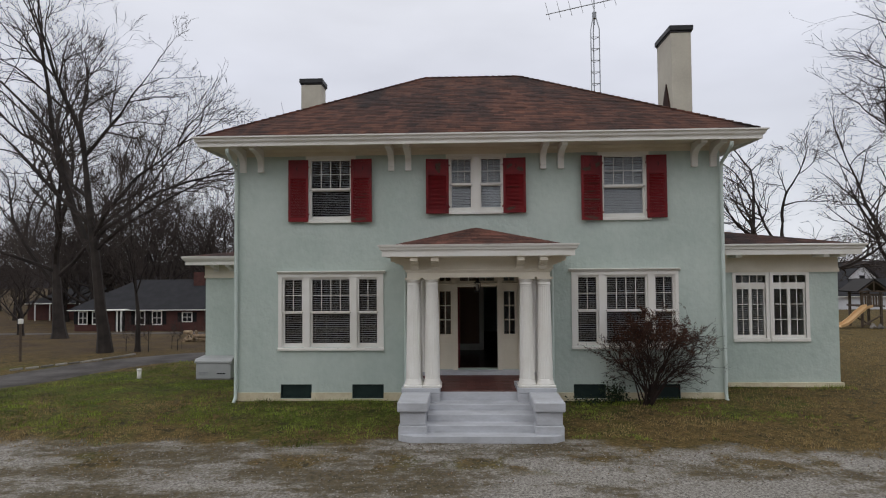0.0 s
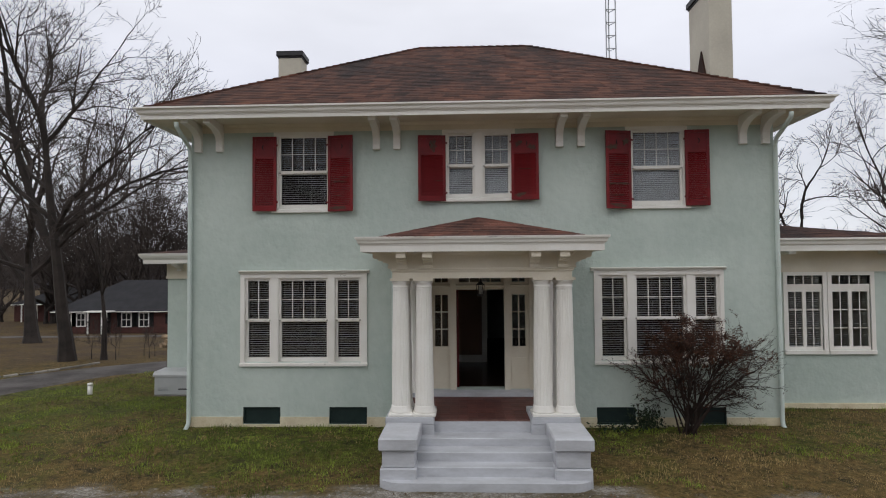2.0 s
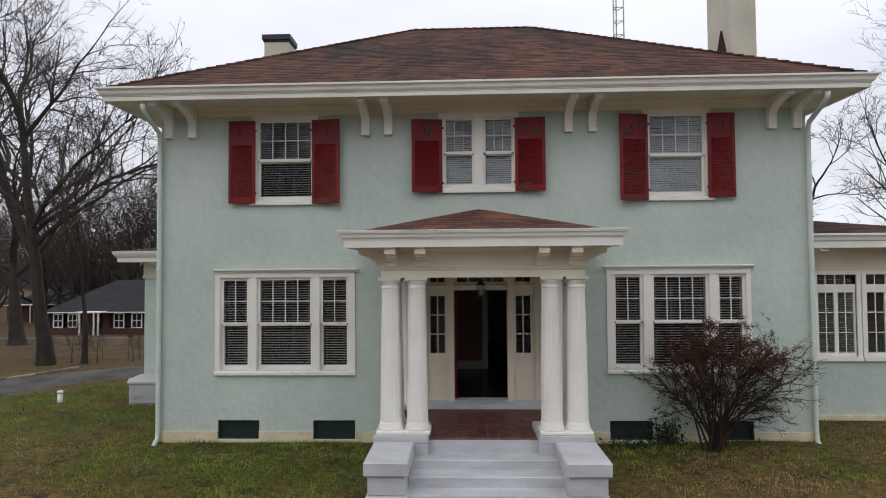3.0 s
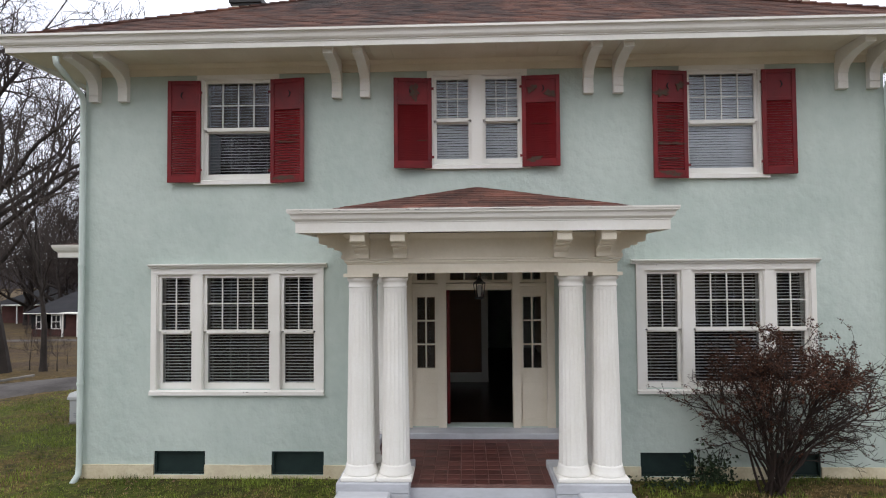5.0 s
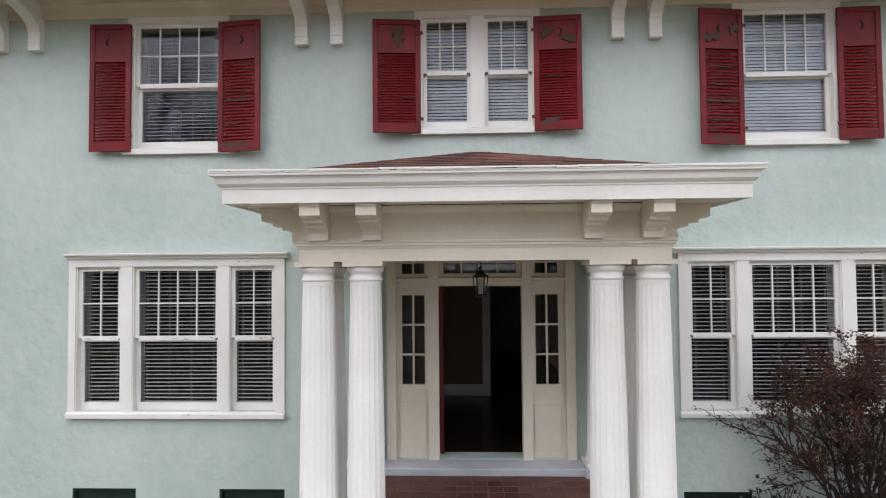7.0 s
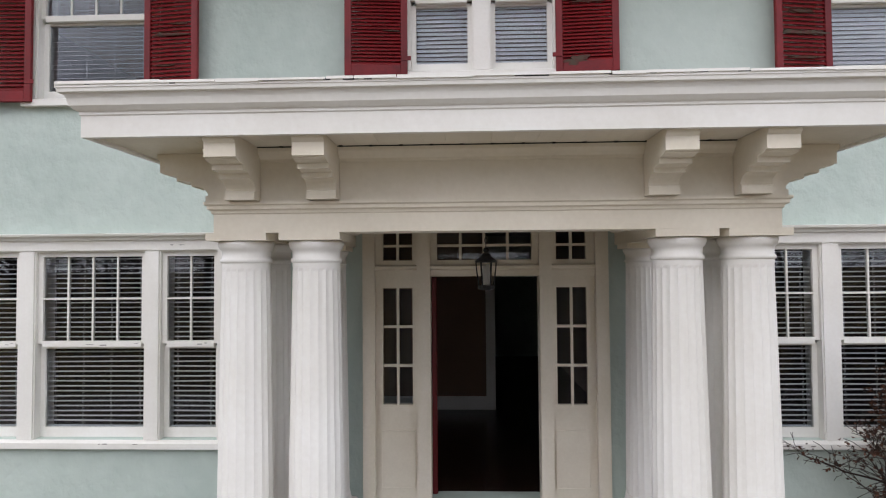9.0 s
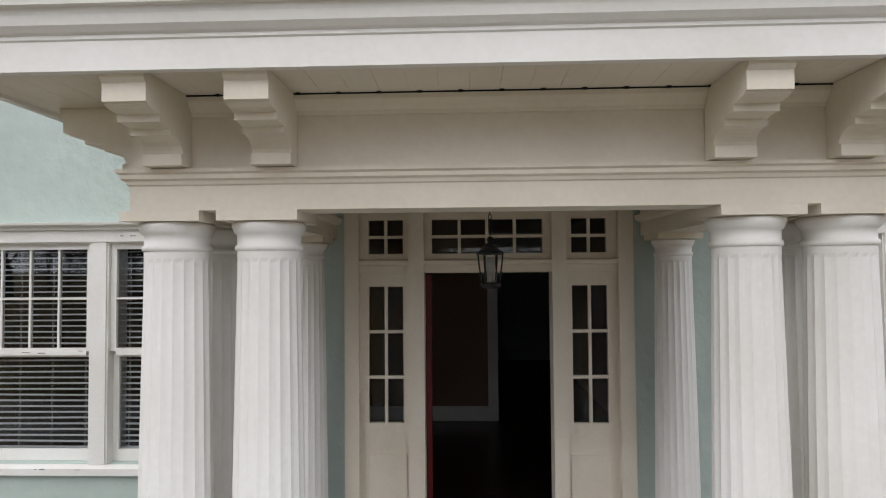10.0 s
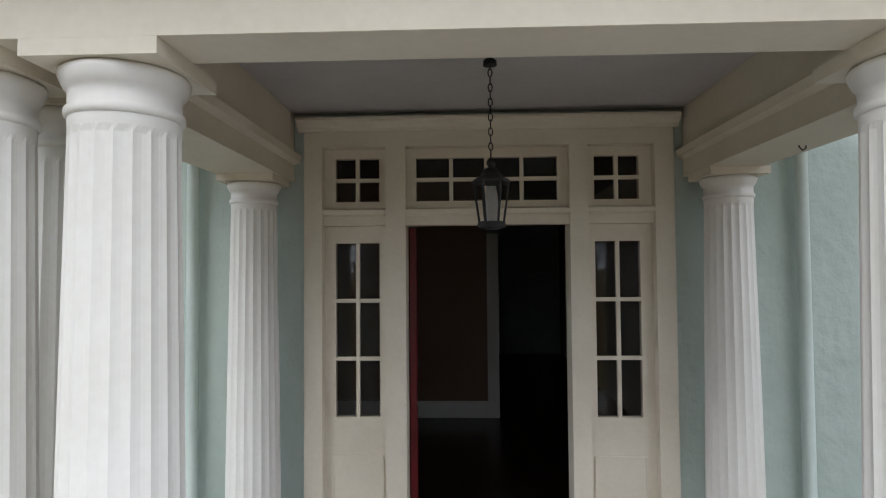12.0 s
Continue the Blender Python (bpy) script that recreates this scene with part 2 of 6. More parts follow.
def loop_moulding(bm, profile, x0, x1, y0, y1):
    """A moulding round all four sides of a rectangle."""
    rows = []
    for out, z in profile:
        rows.append([bm.verts.new(p) for p in ((x0 - out, y1 + out, z), (x0 - out, y0 - out, z), (x1 + out, y0 - out, z), (x1 + out, y1 + out, z))])
    k = len(rows)
    for i in range(k):
        a, b = rows[i], rows[(i + 1) % k]
        for j in range(4):
            bm.faces.new((a[j], a[(j + 1) % 4], b[(j + 1) % 4], b[j]))
    bmesh.ops.recalc_face_normals(bm, faces=bm.faces[:])
    return bm


def lathe(bm, profile, cx, cy, sides=24, flutes=0.0, lower=0.0, upper=0.0):
    """Turned work: rows (radius, z); flutes cut that deep between the heights lower and upper."""
    rows = []
    for r, z in profile:
        row = []
        for i in range(sides):
            a = 2 * math.pi * i / sides
            q = r
            if flutes and lower <= z <= upper:
                q = r - flutes * (1 if i % 4 == 2 else 0.72 if i % 4 in (1, 3) else 0)
            row.append(bm.verts.new((cx + q * math.cos(a), cy + q * math.sin(a), z)))
        rows.append(row)
    for a, b in zip(rows, rows[1:]):
        for i in range(sides):
            bm.faces.new((a[i], a[(i + 1) % sides], b[(i + 1) % sides], b[i]))
    bm.faces.new(rows[0][::-1])
    bm.faces.new(rows[-1])
    return bm


def tube(bm, points, radius, sides=8):
    """A round bar along points; radius one number or one for each."""
    pts = [Vector(p) for p in points]
    rad = radius if isinstance(radius, (list, tuple)) else [radius] * len(pts)
    rows, u = [], None
    for i, p in enumerate(pts):
        d = (pts[min(i + 1, len(pts) - 1)] - pts[max(i - 1, 0)]).normalized()
        if u is None:
            u = d.cross(Vector((0.31, 0.17, 1)) if abs(d.z) < 0.9 else Vector((1, 0.1, 0)))
        u = (u - d * u.dot(d)).normalized()
        v = d.cross(u)
        rows.append([bm.verts.new(p + rad[i] * (u * math.cos(2 * math.pi * k / sides) + v * math.sin(2 * math.pi * k / sides))) for k in range(sides)])
    for a, b in zip(rows, rows[1:]):
        for k in range(sides):
            bm.faces.new((a[k], a[(k + 1) % sides], b[(k + 1) % sides], b[k]))
    bm.faces.new(rows[0][::-1])
    bm.faces.new(rows[-1])
    return bm


def pierced_wall(bm, x0, x1, z0, z1, y0, y1, holes):
    """A wall along x between y0 and y1 with rectangular holes (xa, xb, za, zb) right through it."""
    xs = sorted({x0, x1, *[h[0] for h in holes], *[h[1] for h in holes]})
    zs = sorted({z0, z1, *[h[2] for h in holes], *[h[3] for h in holes]})

    def solid(i, j):
        if not (0 <= i < len(xs) - 1 and 0 <= j < len(zs) - 1):
            return False
        x, z = (xs[i] + xs[i + 1]) / 2, (zs[j] + zs[j + 1]) / 2
        return not any(h[0] < x < h[1] and h[2] < z < h[3] for h in holes)

    verts = {}

    def at(i, j, y):
        if (i, j, y) not in verts:
            verts[i, j, y] = bm.verts.new((xs[i], y, zs[j]))
        return verts[i, j, y]

    for i in range(len(xs) - 1):
        for j in range(len(zs) - 1):
            if not solid(i, j):
                continue
            for y in (y0, y1):
                bm.faces.new((at(i, j, y), at(i + 1, j, y), at(i + 1, j + 1, y), at(i, j + 1, y)))
            for a, b, di, dj in (((i, j), (i, j + 1), -1, 0), ((i + 1, j), (i + 1, j + 1), 1, 0), ((i, j), (i + 1, j), 0, -1), ((i, j + 1), (i + 1, j + 1), 0, 1)):
                if not solid(i + di, j + dj):
                    bm.faces.new((at(*a, y0), at(*b, y0), at(*b, y1), at(*a, y1)))
    bmesh.ops.recalc_face_normals(bm, faces=bm.faces[:])
    return bm


def mesh_of(name, verts, faces, material):
    me = bpy.data.meshes.new(name)
    me.from_pydata(verts, [], faces)
    me.materials.append(M[material])
    return me


def shingles(name, corners, course, tab, parent, thick=0.0045, seed=1, material="shingle"):
    """Lapped shingle tabs over a flat roof slope with the corners (eave a, eave b, top b, top a); top a and b may meet."""
    rnd = random.Random(seed)
    a, b, c, d = [Vector(p) for p in corners]
    up = (((d + c) / 2) - ((a + b) / 2))
    n = (b - a).cross(d - a if (d - a).length > 0.01 else c - a).normalized()
    rows = max(1, int(up.length / course))
    verts, faces = [], []
    for r in range(rows):
        t0, t1 = r / rows, min(1.0, (r + 1.18) / rows)
        l0, r0, l1, r1 = a.lerp(d, t0), b.lerp(c, t0), a.lerp(d, t1), b.lerp(c, t1)
        width = (r0 - l0).length
        s = -rnd.random() * tab
        while s < width:
            e = s + tab * rnd.uniform(0.75, 1.25)
            u0, u1 = max(0.0, s / width), min(1.0, (e - 0.006) / width)
            if u1 > u0 + 1e-4:
                drop = rnd.uniform(-0.005, 0.005) * (d - a).normalized()
                h = n * (thick * rnd.uniform(1.3, 2.1))
                k = len(verts)
                p = [l0.lerp(r0, u0) + drop, l0.lerp(r0, u1) + drop, l1.lerp(r1, u1), l1.lerp(r1, u0)]
                verts += [p[0] + h, p[1] + h, p[2] + n * 0.002, p[3] + n * 0.002, p[0], p[1]]
                faces += [(k, k + 1, k + 2, k + 3), (k + 4, k + 5, k + 1, k), (k + 4, k, k + 3), (k + 5, k + 2, k + 1)]
            s = e
    return tagged(part(name, mesh_of(name, verts, faces, material), material, parent), kind="stuff")

# ---- ground ----
def ease(a, b, v):
    t = min(1.0, max(0.0, (v - a) / (b - a)))
    return t * t * (3 - 2 * t)


def ground_z(x, y):
    z = 0.10 * ease(-6.5, -3.1, y) + 0.05 * ease(-3.1, -0.8, y) + 0.05 * ease(2.5, 5, x) * ease(-3, -0.5, y)
    left = float(np.interp(y, (1, 4, 10, 25, 42, 75), (0, -0.20, -0.32, -1.25, -2.75, -3.6)))
    right = float(np.interp(y, (28, 60, 90), (0, -2.4, -3.0)))
    w = ease(6, -7, x)
    bumps = 0.03 * noise.noise((x * 0.5, y * 0.5, 0)) + 0.012 * noise.noise((x * 2.1, y * 2.1, 3))
    flat = ease(0.0, 0.8, max(-1.9 - x, x - 1.9, -3.2 - y))
    return z + left * w + right * (1 - w) + bumps * max(0.15, flat)


def spread_lines(lo, hi, step, reach):
    core = list(np.arange(lo, hi + 1e-6, step))
    out, s = [], step
    p = hi
    while p < reach:
        s *= 1.22
        p += s
        out.append(p)
    left, s, p = [], step, lo
    while p > -reach:
        s *= 1.22
        p -= s
        left.append(p)
    return left[::-1] + core + out


def ground_material():
    m = bpy.data.materials.new("lawn_and_gravel")
    m.use_nodes = True
    n, l = m.node_tree.nodes, m.node_tree.links
    b = n["Principled BSDF"]
    co, sep = n.new("ShaderNodeTexCoord"), n.new("ShaderNodeSeparateXYZ")
    l.new(co.outputs["Object"], sep.inputs[0])

    def tex(scale, detail=5, rough=0.55):
        t = n.new("ShaderNodeTexNoise")
        t.inputs["Scale"].default_value, t.inputs["Detail"].default_value, t.inputs["Roughness"].default_value = scale, detail, rough
        l.new(co.outputs["Object"], t.inputs["Vector"])
        return t.outputs["Fac"]

    def rng(v, a, b_, lo=0.0, hi=1.0):
        r = n.new("ShaderNodeMapRange")
        r.inputs[1].default_value, r.inputs[2].default_value, r.inputs[3].default_value, r.inputs[4].default_value = a, b_, lo, hi
        l.new(v, r.inputs[0])
        return r.outputs[0]

    def op(kind, x, y):
        o = n.new("ShaderNodeMath")
        o.operation = kind
        for s, v in zip(o.inputs, (x, y)):
            if isinstance(v, (int, float)):
                s.default_value = v
            else:
                l.new(v, s)
        return o.outputs[0]

    def mix(f, a, c):
        x = n.new("ShaderNodeMix")
        x.data_type = "RGBA"
        for key, v in (("Factor", f), ("A", a), ("B", c)):
            if isinstance(v, tuple):
                x.inputs[key].default_value = (*v, 1)
            else:
                l.new(v, x.inputs[key])
        return x.outputs["Result"]

    big, mid, fine, tiny = tex(0.35), tex(1.7), tex(14, 6, 0.7), tex(70, 3)
    green = mix(rng(fine, 0.35, 0.65), (0.026, 0.034, 0.006), (0.105, 0.130, 0.018))
    straw = mix(rng(fine, 0.35, 0.65), (0.055, 0.036, 0.013), (0.185, 0.126, 0.047))
    far = rng(sep.outputs["Y"], 4.0, 11.0, 0.0, 0.45)
    side = rng(sep.outputs["X"], 4.0, 9.0, 0.0, 0.22)
    front = rng(sep.outputs["Y"], -1.0, -3.0, 0.0, 0.2)
    dry = op("ADD", op("ADD", op("ADD", big, far), side), front)
    dry = op("ADD", dry, op("MULTIPLY", mid, 0.5))
    lawn = mix(rng(op("ADD", dry, op("MULTIPLY", tex(4.5, 6, 0.7), 0.3)), 0.84, 1.06), green, straw)
    lawn = mix(rng(tex(2.6, 8, 0.8), 0.53, 0.60), lawn, (0.032, 0.026, 0.012))
    lawn = mix(rng(tex(5.5, 6, 0.75), 0.44, 0.62, 0.0, 0.6), lawn, (0.030, 0.032, 0.010))
    lawn = mix(rng(tex(8.0, 8, 0.85), 0.55, 0.64, 0.0, 0.75), lawn, (0.27, 0.205, 0.09))
    litter = op("MULTIPLY", op("MULTIPLY", rng(sep.outputs["Y"], 7.0, 12.0), rng(sep.outputs["X"], -7.0, -10.0)), rng(tex(0.5, 6, 0.7), 0.34, 0.58))
    lawn = mix(litter, lawn, mix(rng(fine, 0.35, 0.65), (0.030, 0.020, 0.013), (0.085, 0.056, 0.034)))
    stones = mix(rng(tex(24, 6, 0.8), 0.36, 0.64), (0.070, 0.061, 0.050), (0.43, 0.405, 0.365))
    mp = n.new("ShaderNodeMapping")
    mp.inputs["Scale"].default_value = (0.42, 1.25, 1.0)
    l.new(co.outputs["Object"], mp.inputs[0])
    tn = n.new("ShaderNodeTexNoise")
    tn.inputs["Scale"].default_value, tn.inputs["Detail"].default_value, tn.inputs["Roughness"].default_value = 0.9, 8, 0.72
    l.new(mp.outputs[0], tn.inputs["Vector"])
    track = tn.outputs["Fac"]
    stones = mix(rng(op("ADD", op("ADD", track, rng(sep.outputs["X"], -2.5, 2.5, 0.0, -0.075)), op("MULTIPLY", op("SUBTRACT", tex(7.0, 7, 0.8), 0.5), 0.45)), 0.42, 0.53, 0.0, 0.95), stones, mix(rng(fine, 0.3, 0.7), (0.030, 0.026, 0.013), (0.15, 0.118, 0.072)))
    edge = op("ADD", op("MULTIPLY", sep.outputs["Y"], -1.0), op("MULTIPLY", op("SUBTRACT", tex(1.3, 7, 0.7), 0.5), 2.2))
    edge = op("ADD", edge, op("MULTIPLY", sep.outputs["X"], -0.035))
    drive = op("MULTIPLY", rng(edge, 3.15, 3.55), rng(edge, 9.0, 8.2))
    apron = op("MULTIPLY", rng(op("ABSOLUTE", sep.outputs["X"], 0), 2.3, 1.7), rng(sep.outputs["Y"], -2.9, -3.05))
    drive = op("MAXIMUM", drive, apron)
    tufts = op("MULTIPLY", rng(tex(0.8, 6, 0.7), 0.49, 0.56), rng(op("ABSOLUTE", op("ADD", sep.outputs["Y"], 4.15), 0), 0.6, 0.25))
    drive = op("MULTIPLY", drive, op("SUBTRACT", 1.0, op("MULTIPLY", tufts, 0.9)))
    l.new(mix(drive, lawn, stones), b.inputs["Base Color"])
    b.inputs["Roughness"].default_value = 0.95
    b.inputs["Specular IOR Level"].default_value = 0.15
    bp = n.new("ShaderNodeBump")
    bp.inputs["Strength"].default_value, bp.inputs["Distance"].default_value = 0.9, 0.03
    l.new(op("ADD", fine, op("MULTIPLY", tiny, 0.6)), bp.inputs["Height"])
    l.new(bp.outputs[0], b.inputs["Normal"])
    return m


M["ground"] = ground_material()
gx, gy = spread_lines(-16, 16, 0.5, 900), spread_lines(-9, 22, 0.5, 1200)
g_verts = [(x, y, ground_z(x, y)) for y in gy for x in gx]
g_faces = [(j * len(gx) + i, j * len(gx) + i + 1, (j + 1) * len(gx) + i + 1, (j + 1) * len(gx) + i) for j in range(len(gy) - 1) for i in range(len(gx) - 1)]
ground = part("ground", mesh_of("ground", g_verts, g_faces, "ground"), "ground", smooth=True)
tagged(ground, "patchy winter lawn with a gravel drive before the house", "ground", kind="structure")


def ribbon(name, path, width, lift, material, label, category, thick=0.05):
    """A lane that lies on the ground along a path."""
    pts = [Vector((*p, 0)) for p in path]
    fine = []
    for a, b in zip(pts, pts[1:]):
        k = max(2, int((b - a).length / 0.7))
        fine += [a.lerp(b, i / k) for i in range(k)]
    fine.append(pts[-1])
    for _ in range(6):
        fine = [fine[0]] + [(fine[i - 1] + fine[i] * 2 + fine[i + 1]) / 4 for i in range(1, len(fine) - 1)] + [fine[-1]]
    cols = 7
    verts, faces = [], []
    for i, p in enumerate(fine):
        d = (fine[min(i + 1, len(fine) - 1)] - fine[max(i - 1, 0)]).normalized()
        s = Vector((d.y, -d.x, 0))
        for k in range(cols):
            u = (k / (cols - 1) - 0.5) * width * (1 + 0.05 * noise.noise((i * 0.3, k, 1)))
            q = p + s * u
            verts.append((q.x, q.y, ground_z(q.x, q.y) + (lift if 0 < k < cols - 1 else -thick)))
    for i in range(len(fine) - 1):
        for k in range(cols - 1):
            a = i * cols + k
            faces.append((a, a + 1, a + cols + 1, a + cols))
    return tagged(part(name, mesh_of(name, verts, faces, material), material, smooth=True), label, category, kind="structure")


ribbon("driveway", [(-17, -14), (-14.8, -4), (-14.0, 2), (-13.9, 4.5), (-13.5, 6.4), (-12.6, 8.0), (-11.0, 9.3), (-8.5, 10.6), (-4.0, 11.5)], 3.3, 0.03, "asphalt", "worn wet-looking asphalt driveway curving behind the house", "driveway")
ribbon("road", [(-120, 24), (-60, 28), (-24, 33), (-4, 35)], 4.0, 0.06, "asphalt", "narrow grey country road past the far houses", "road")

# ---- the house: main block ----
XC, HALF = -0.03, 5.705
HL, HR, DEEP = XC - HALF, XC + HALF, 8.6
house = thing("house", (XC, 0, 0.1), "two-storey pale green stucco house with hipped red-brown shingle roof", "house")

LOW = [(-4.645, -4.115, 2), (-3.98, -2.975, 4), (-2.855, -2.325, 2)]      # sash openings of the lower left window
LOWR = [(2.307, 2.837, 2), (2.97, 3.97, 4), (4.094, 4.595, 2)]
LZ, LZR = (1.40, 3.055), (1.412, 3.067)
UPL, UPM, UPR = [(-3.99, -2.965, 4)], [(-0.637, -0.073, 3), (0.067, 0.63, 3)], [(2.95, 3.96, 4)]
UZ, UMZ = (4.42, 5.892), (4.60, 5.884)
VENTS = [(-4.67, -3.93), (-2.965, -2.22), (2.22, 2.96), (3.93, 4.67)]
DOOR = (-0.98, 0.98, 0.88, 3.27)

holes = [(LOW[0][0], LOW[-1][1], *LZ), (LOWR[0][0], LOWR[-1][1], *LZR), (UPL[0][0], UPL[-1][1], *UZ), (UPM[0][0], UPM[-1][1], *UMZ), (UPR[0][0], UPR[-1][1], *UZ), DOOR]
holes += [(a, b, 0.20, 0.53) for a, b in VENTS]
wall = bmesh.new()
pierced_wall(wall, HL, HR, -0.3, 6.105, 0.0, 0.24, holes)
part("front_wall", wall, "stucco", house)
part("side_wall", boxes((HL, HL + 0.24, 0.24, DEEP, -0.3, 6.105)), "stucco", house)
part("side_wall", boxes((HR - 0.24, HR, 0.24, DEEP, -0.3, 6.105)), "stucco", house)
part("back_wall", boxes((HL + 0.24, HR - 0.24, DEEP - 0.24, DEEP, -0.3, 6.105)), "stucco", house)

# painted foundation band, broken at the vents and the porch
BAND = [(a, b, -0.028, -0.002, -0.3, 0.34) for a, b in ((HL - 0.03, -4.67), (-3.93, -2.965), (-2.22, -1.45), (1.40, 2.22), (2.96, 3.93), (4.67, HR + 0.03))]
BAND += [(a, b, -0.028, -0.002, -0.3, 0.195) for a, b in VENTS]
BAND += [(HL - 0.03, HL - 0.002, 0.0, DEEP, -0.3, 0.34), (HR + 0.002, HR + 0.03, 0.0, DEEP, -0.3, 0.34)]
for d in BAND:
    part("foundation_band", boxes(d), "foundation", house, "cream painted foundation band, chipped and stained")
for a, b in VENTS:
    v = boxes((a + 0.002, b - 0.002, 0.05, 0.08, 0.202, 0.528))
    vent = part("foundation_vent", v, "vent", house, "dark green painted crawl-space vent")
    part("vent_frame", boxes((a + 0.003, b - 0.003, 0.012, 0.05, 0.203, 0.225), (a + 0.003, b - 0.003, 0.012, 0.05, 0.503, 0.526), (a + 0.003, a + 0.03, 0.012, 0.05, 0.225, 0.503), (b - 0.03, b - 0.003, 0.012, 0.05, 0.225, 0.503)), "vent", vent)

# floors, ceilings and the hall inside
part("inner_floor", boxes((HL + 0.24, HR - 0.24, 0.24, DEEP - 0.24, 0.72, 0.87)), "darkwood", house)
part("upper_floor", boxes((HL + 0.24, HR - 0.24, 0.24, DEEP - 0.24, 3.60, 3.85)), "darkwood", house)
part("attic_floor", boxes((HL + 0.24, HR - 0.24, 0.24, DEEP - 0.24, 6.0, 6.05)), "plaster", house)
part("hall_wall", boxes((-3.0, 0.12, 3.35, 3.49, 0.87, 3.6)), "plaster", house, "tan plaster hall wall")
part("hall_side_wall", boxes((-2.02, -1.9, 0.24, 3.35, 0.87, 3.6)), "plaster", house)
part("hall_side_wall", boxes((1.75, 1.87, 0.24, DEEP - 0.24, 0.87, 3.6)), "plaster", house)
part("hall_side_wall", boxes((-3.0, -2.88, 3.49, DEEP - 0.24, 0.87, 3.6)), "plaster", house)
part("hall_casing", boxes((0.12, 0.25, 3.32, 3.51, 0.87, 2.95)), "white", house)
part("hall_baseboard", boxes((-1.9, 0.12, 3.325, 3.35, 0.87, 1.04), (-1.9, 0.12, 3.335, 3.35, 1.04, 1.055)), "white", house)
# unseen walls added behind the windows, the room shade put in their colour
part("partition", boxes((HL + 0.24, HR - 0.24, 4.2, 4.3, 3.85, 6.0)), "near_black", house)
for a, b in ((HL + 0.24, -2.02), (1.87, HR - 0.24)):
    part("room_panelling", boxes((a, b, 2.4, 2.5, 0.87, 3.6)), "near_black", house)
    part("room_panelling", boxes((a, a + 0.03, 0.26, 2.4, 0.87, 3.6)), "near_black", house)
    part("room_panelling", boxes((b - 0.03, b, 0.26, 2.4, 0.87, 3.6)), "near_black", house)


def sash_unit(unit, x0, x1, z0, z1, cols, muntins=2, y=0.02, blind_tilt=0.5, seed=0, pitch=0.044, slat=0.020):
    """A double-hung window in the opening x0..x1, z0..z1: two sashes, panes, and a slatted blind behind."""
    zm = z0 + (z1 - z0) * 0.506
    st, t = 0.042, 0.014
    gx0, gx1 = x0 + st, x1 - st
    up = boxes((x0, gx0, y, y + 0.04, zm, z1), (gx1, x1, y, y + 0.04, zm, z1), (gx0, gx1, y, y + 0.04, z1 - st, z1), (gx0, gx1, y - 0.004, y + 0.04, zm - 0.03, zm + 0.022))
    part("upper_sash", up, "white", unit)
    gz0, gz1 = zm + 0.022, z1 - st
    bars = bmesh.new()
    for i in range(1, cols):
        x = gx0 + (gx1 - gx0) * i / cols
        box(bars, x - t / 2, x + t / 2, y + 0.006, y + 0.034, gz0, gz1)
    for j in range(1, muntins):
        z = gz0 + (gz1 - gz0) * j / muntins
        box(bars, gx0, gx1, y + 0.004, y + 0.036, z - t / 2, z + t / 2)
    part("muntin", bars, "white", unit)
    for i in range(cols):
        for j in range(muntins):
            a, b = gx0 + (gx1 - gx0) * i / cols, gx0 + (gx1 - gx0) * (i + 1) / cols
            c, d = gz0 + (gz1 - gz0) * j / muntins, gz0 + (gz1 - gz0) * (j + 1) / muntins
            g = part("pane", boxes((a + 0.008, b - 0.008, y + 0.018, y + 0.022, c + 0.008, d - 0.008)), "glass", unit)
            g.visible_shadow = False
    yl = y + 0.045
    low = boxes((x0, gx0, yl, yl + 0.04, z0, zm - 0.03), (gx1, x1, yl, yl + 0.04, z0, zm - 0.03), (gx0, gx1, yl, yl + 0.04, z0, z0 + 0.085), (gx0, gx1, yl, yl + 0.04, zm - 0.05, zm - 0.03))
    part("lower_sash", low, "white", unit)
    g = part("pane", boxes((gx0 + 0.002, gx1 - 0.002, yl + 0.018, yl + 0.022, z0 + 0.087, zm - 0.052)), "glass", unit)
    g.visible_shadow = False
    # blind
    rnd = random.Random(seed)
    verts, faces = [], []
    yb, z = y + 0.105, z1 - 0.06
    while z > z0 + 0.05:
        dz = rnd.uniform(-0.003, 0.003)
        h, w = slat * math.sin(blind_tilt), slat * math.cos(blind_tilt)
        k = len(verts)
        verts += [(x0 + 0.01, yb - w, z + dz - h), (x1 - 0.01, yb - w, z - h - dz), (x1 - 0.01, yb + w, z + h - dz), (x0 + 0.01, yb + w, z + h + dz)]
        verts += [(p[0], p[1], p[2] + 0.0025) for p in verts[k:k + 4]]
        faces += [(k, k + 1, k + 2, k + 3), (k + 7, k + 6, k + 5, k + 4), (k, k + 4, k + 5, k + 1), (k + 2, k + 6, k + 7, k + 3)]
        z -= pitch
    for f in ([0.2, 0.8] if x1 - x0 < 0.7 else [0.1, 0.37, 0.63, 0.9]):
        x = x0 + (x1 - x0) * f
        for dx in (-0.005, 0.005):
            k = len(verts)
            verts += [(x + dx - 0.0008, yb - 0.018, z0 + 0.05), (x + dx + 0.0008, yb - 0.018, z0 + 0.05), (x + dx + 0.0008, yb - 0.018, z1 - 0.05), (x + dx - 0.0008, yb - 0.018, z1 - 0.05)]
            faces.append((k, k + 1, k + 2, k + 3))
    tagged(part("blind", mesh_of("blind", verts, faces, "blind"), "blind", unit, "white slatted blind"), kind="stuff")


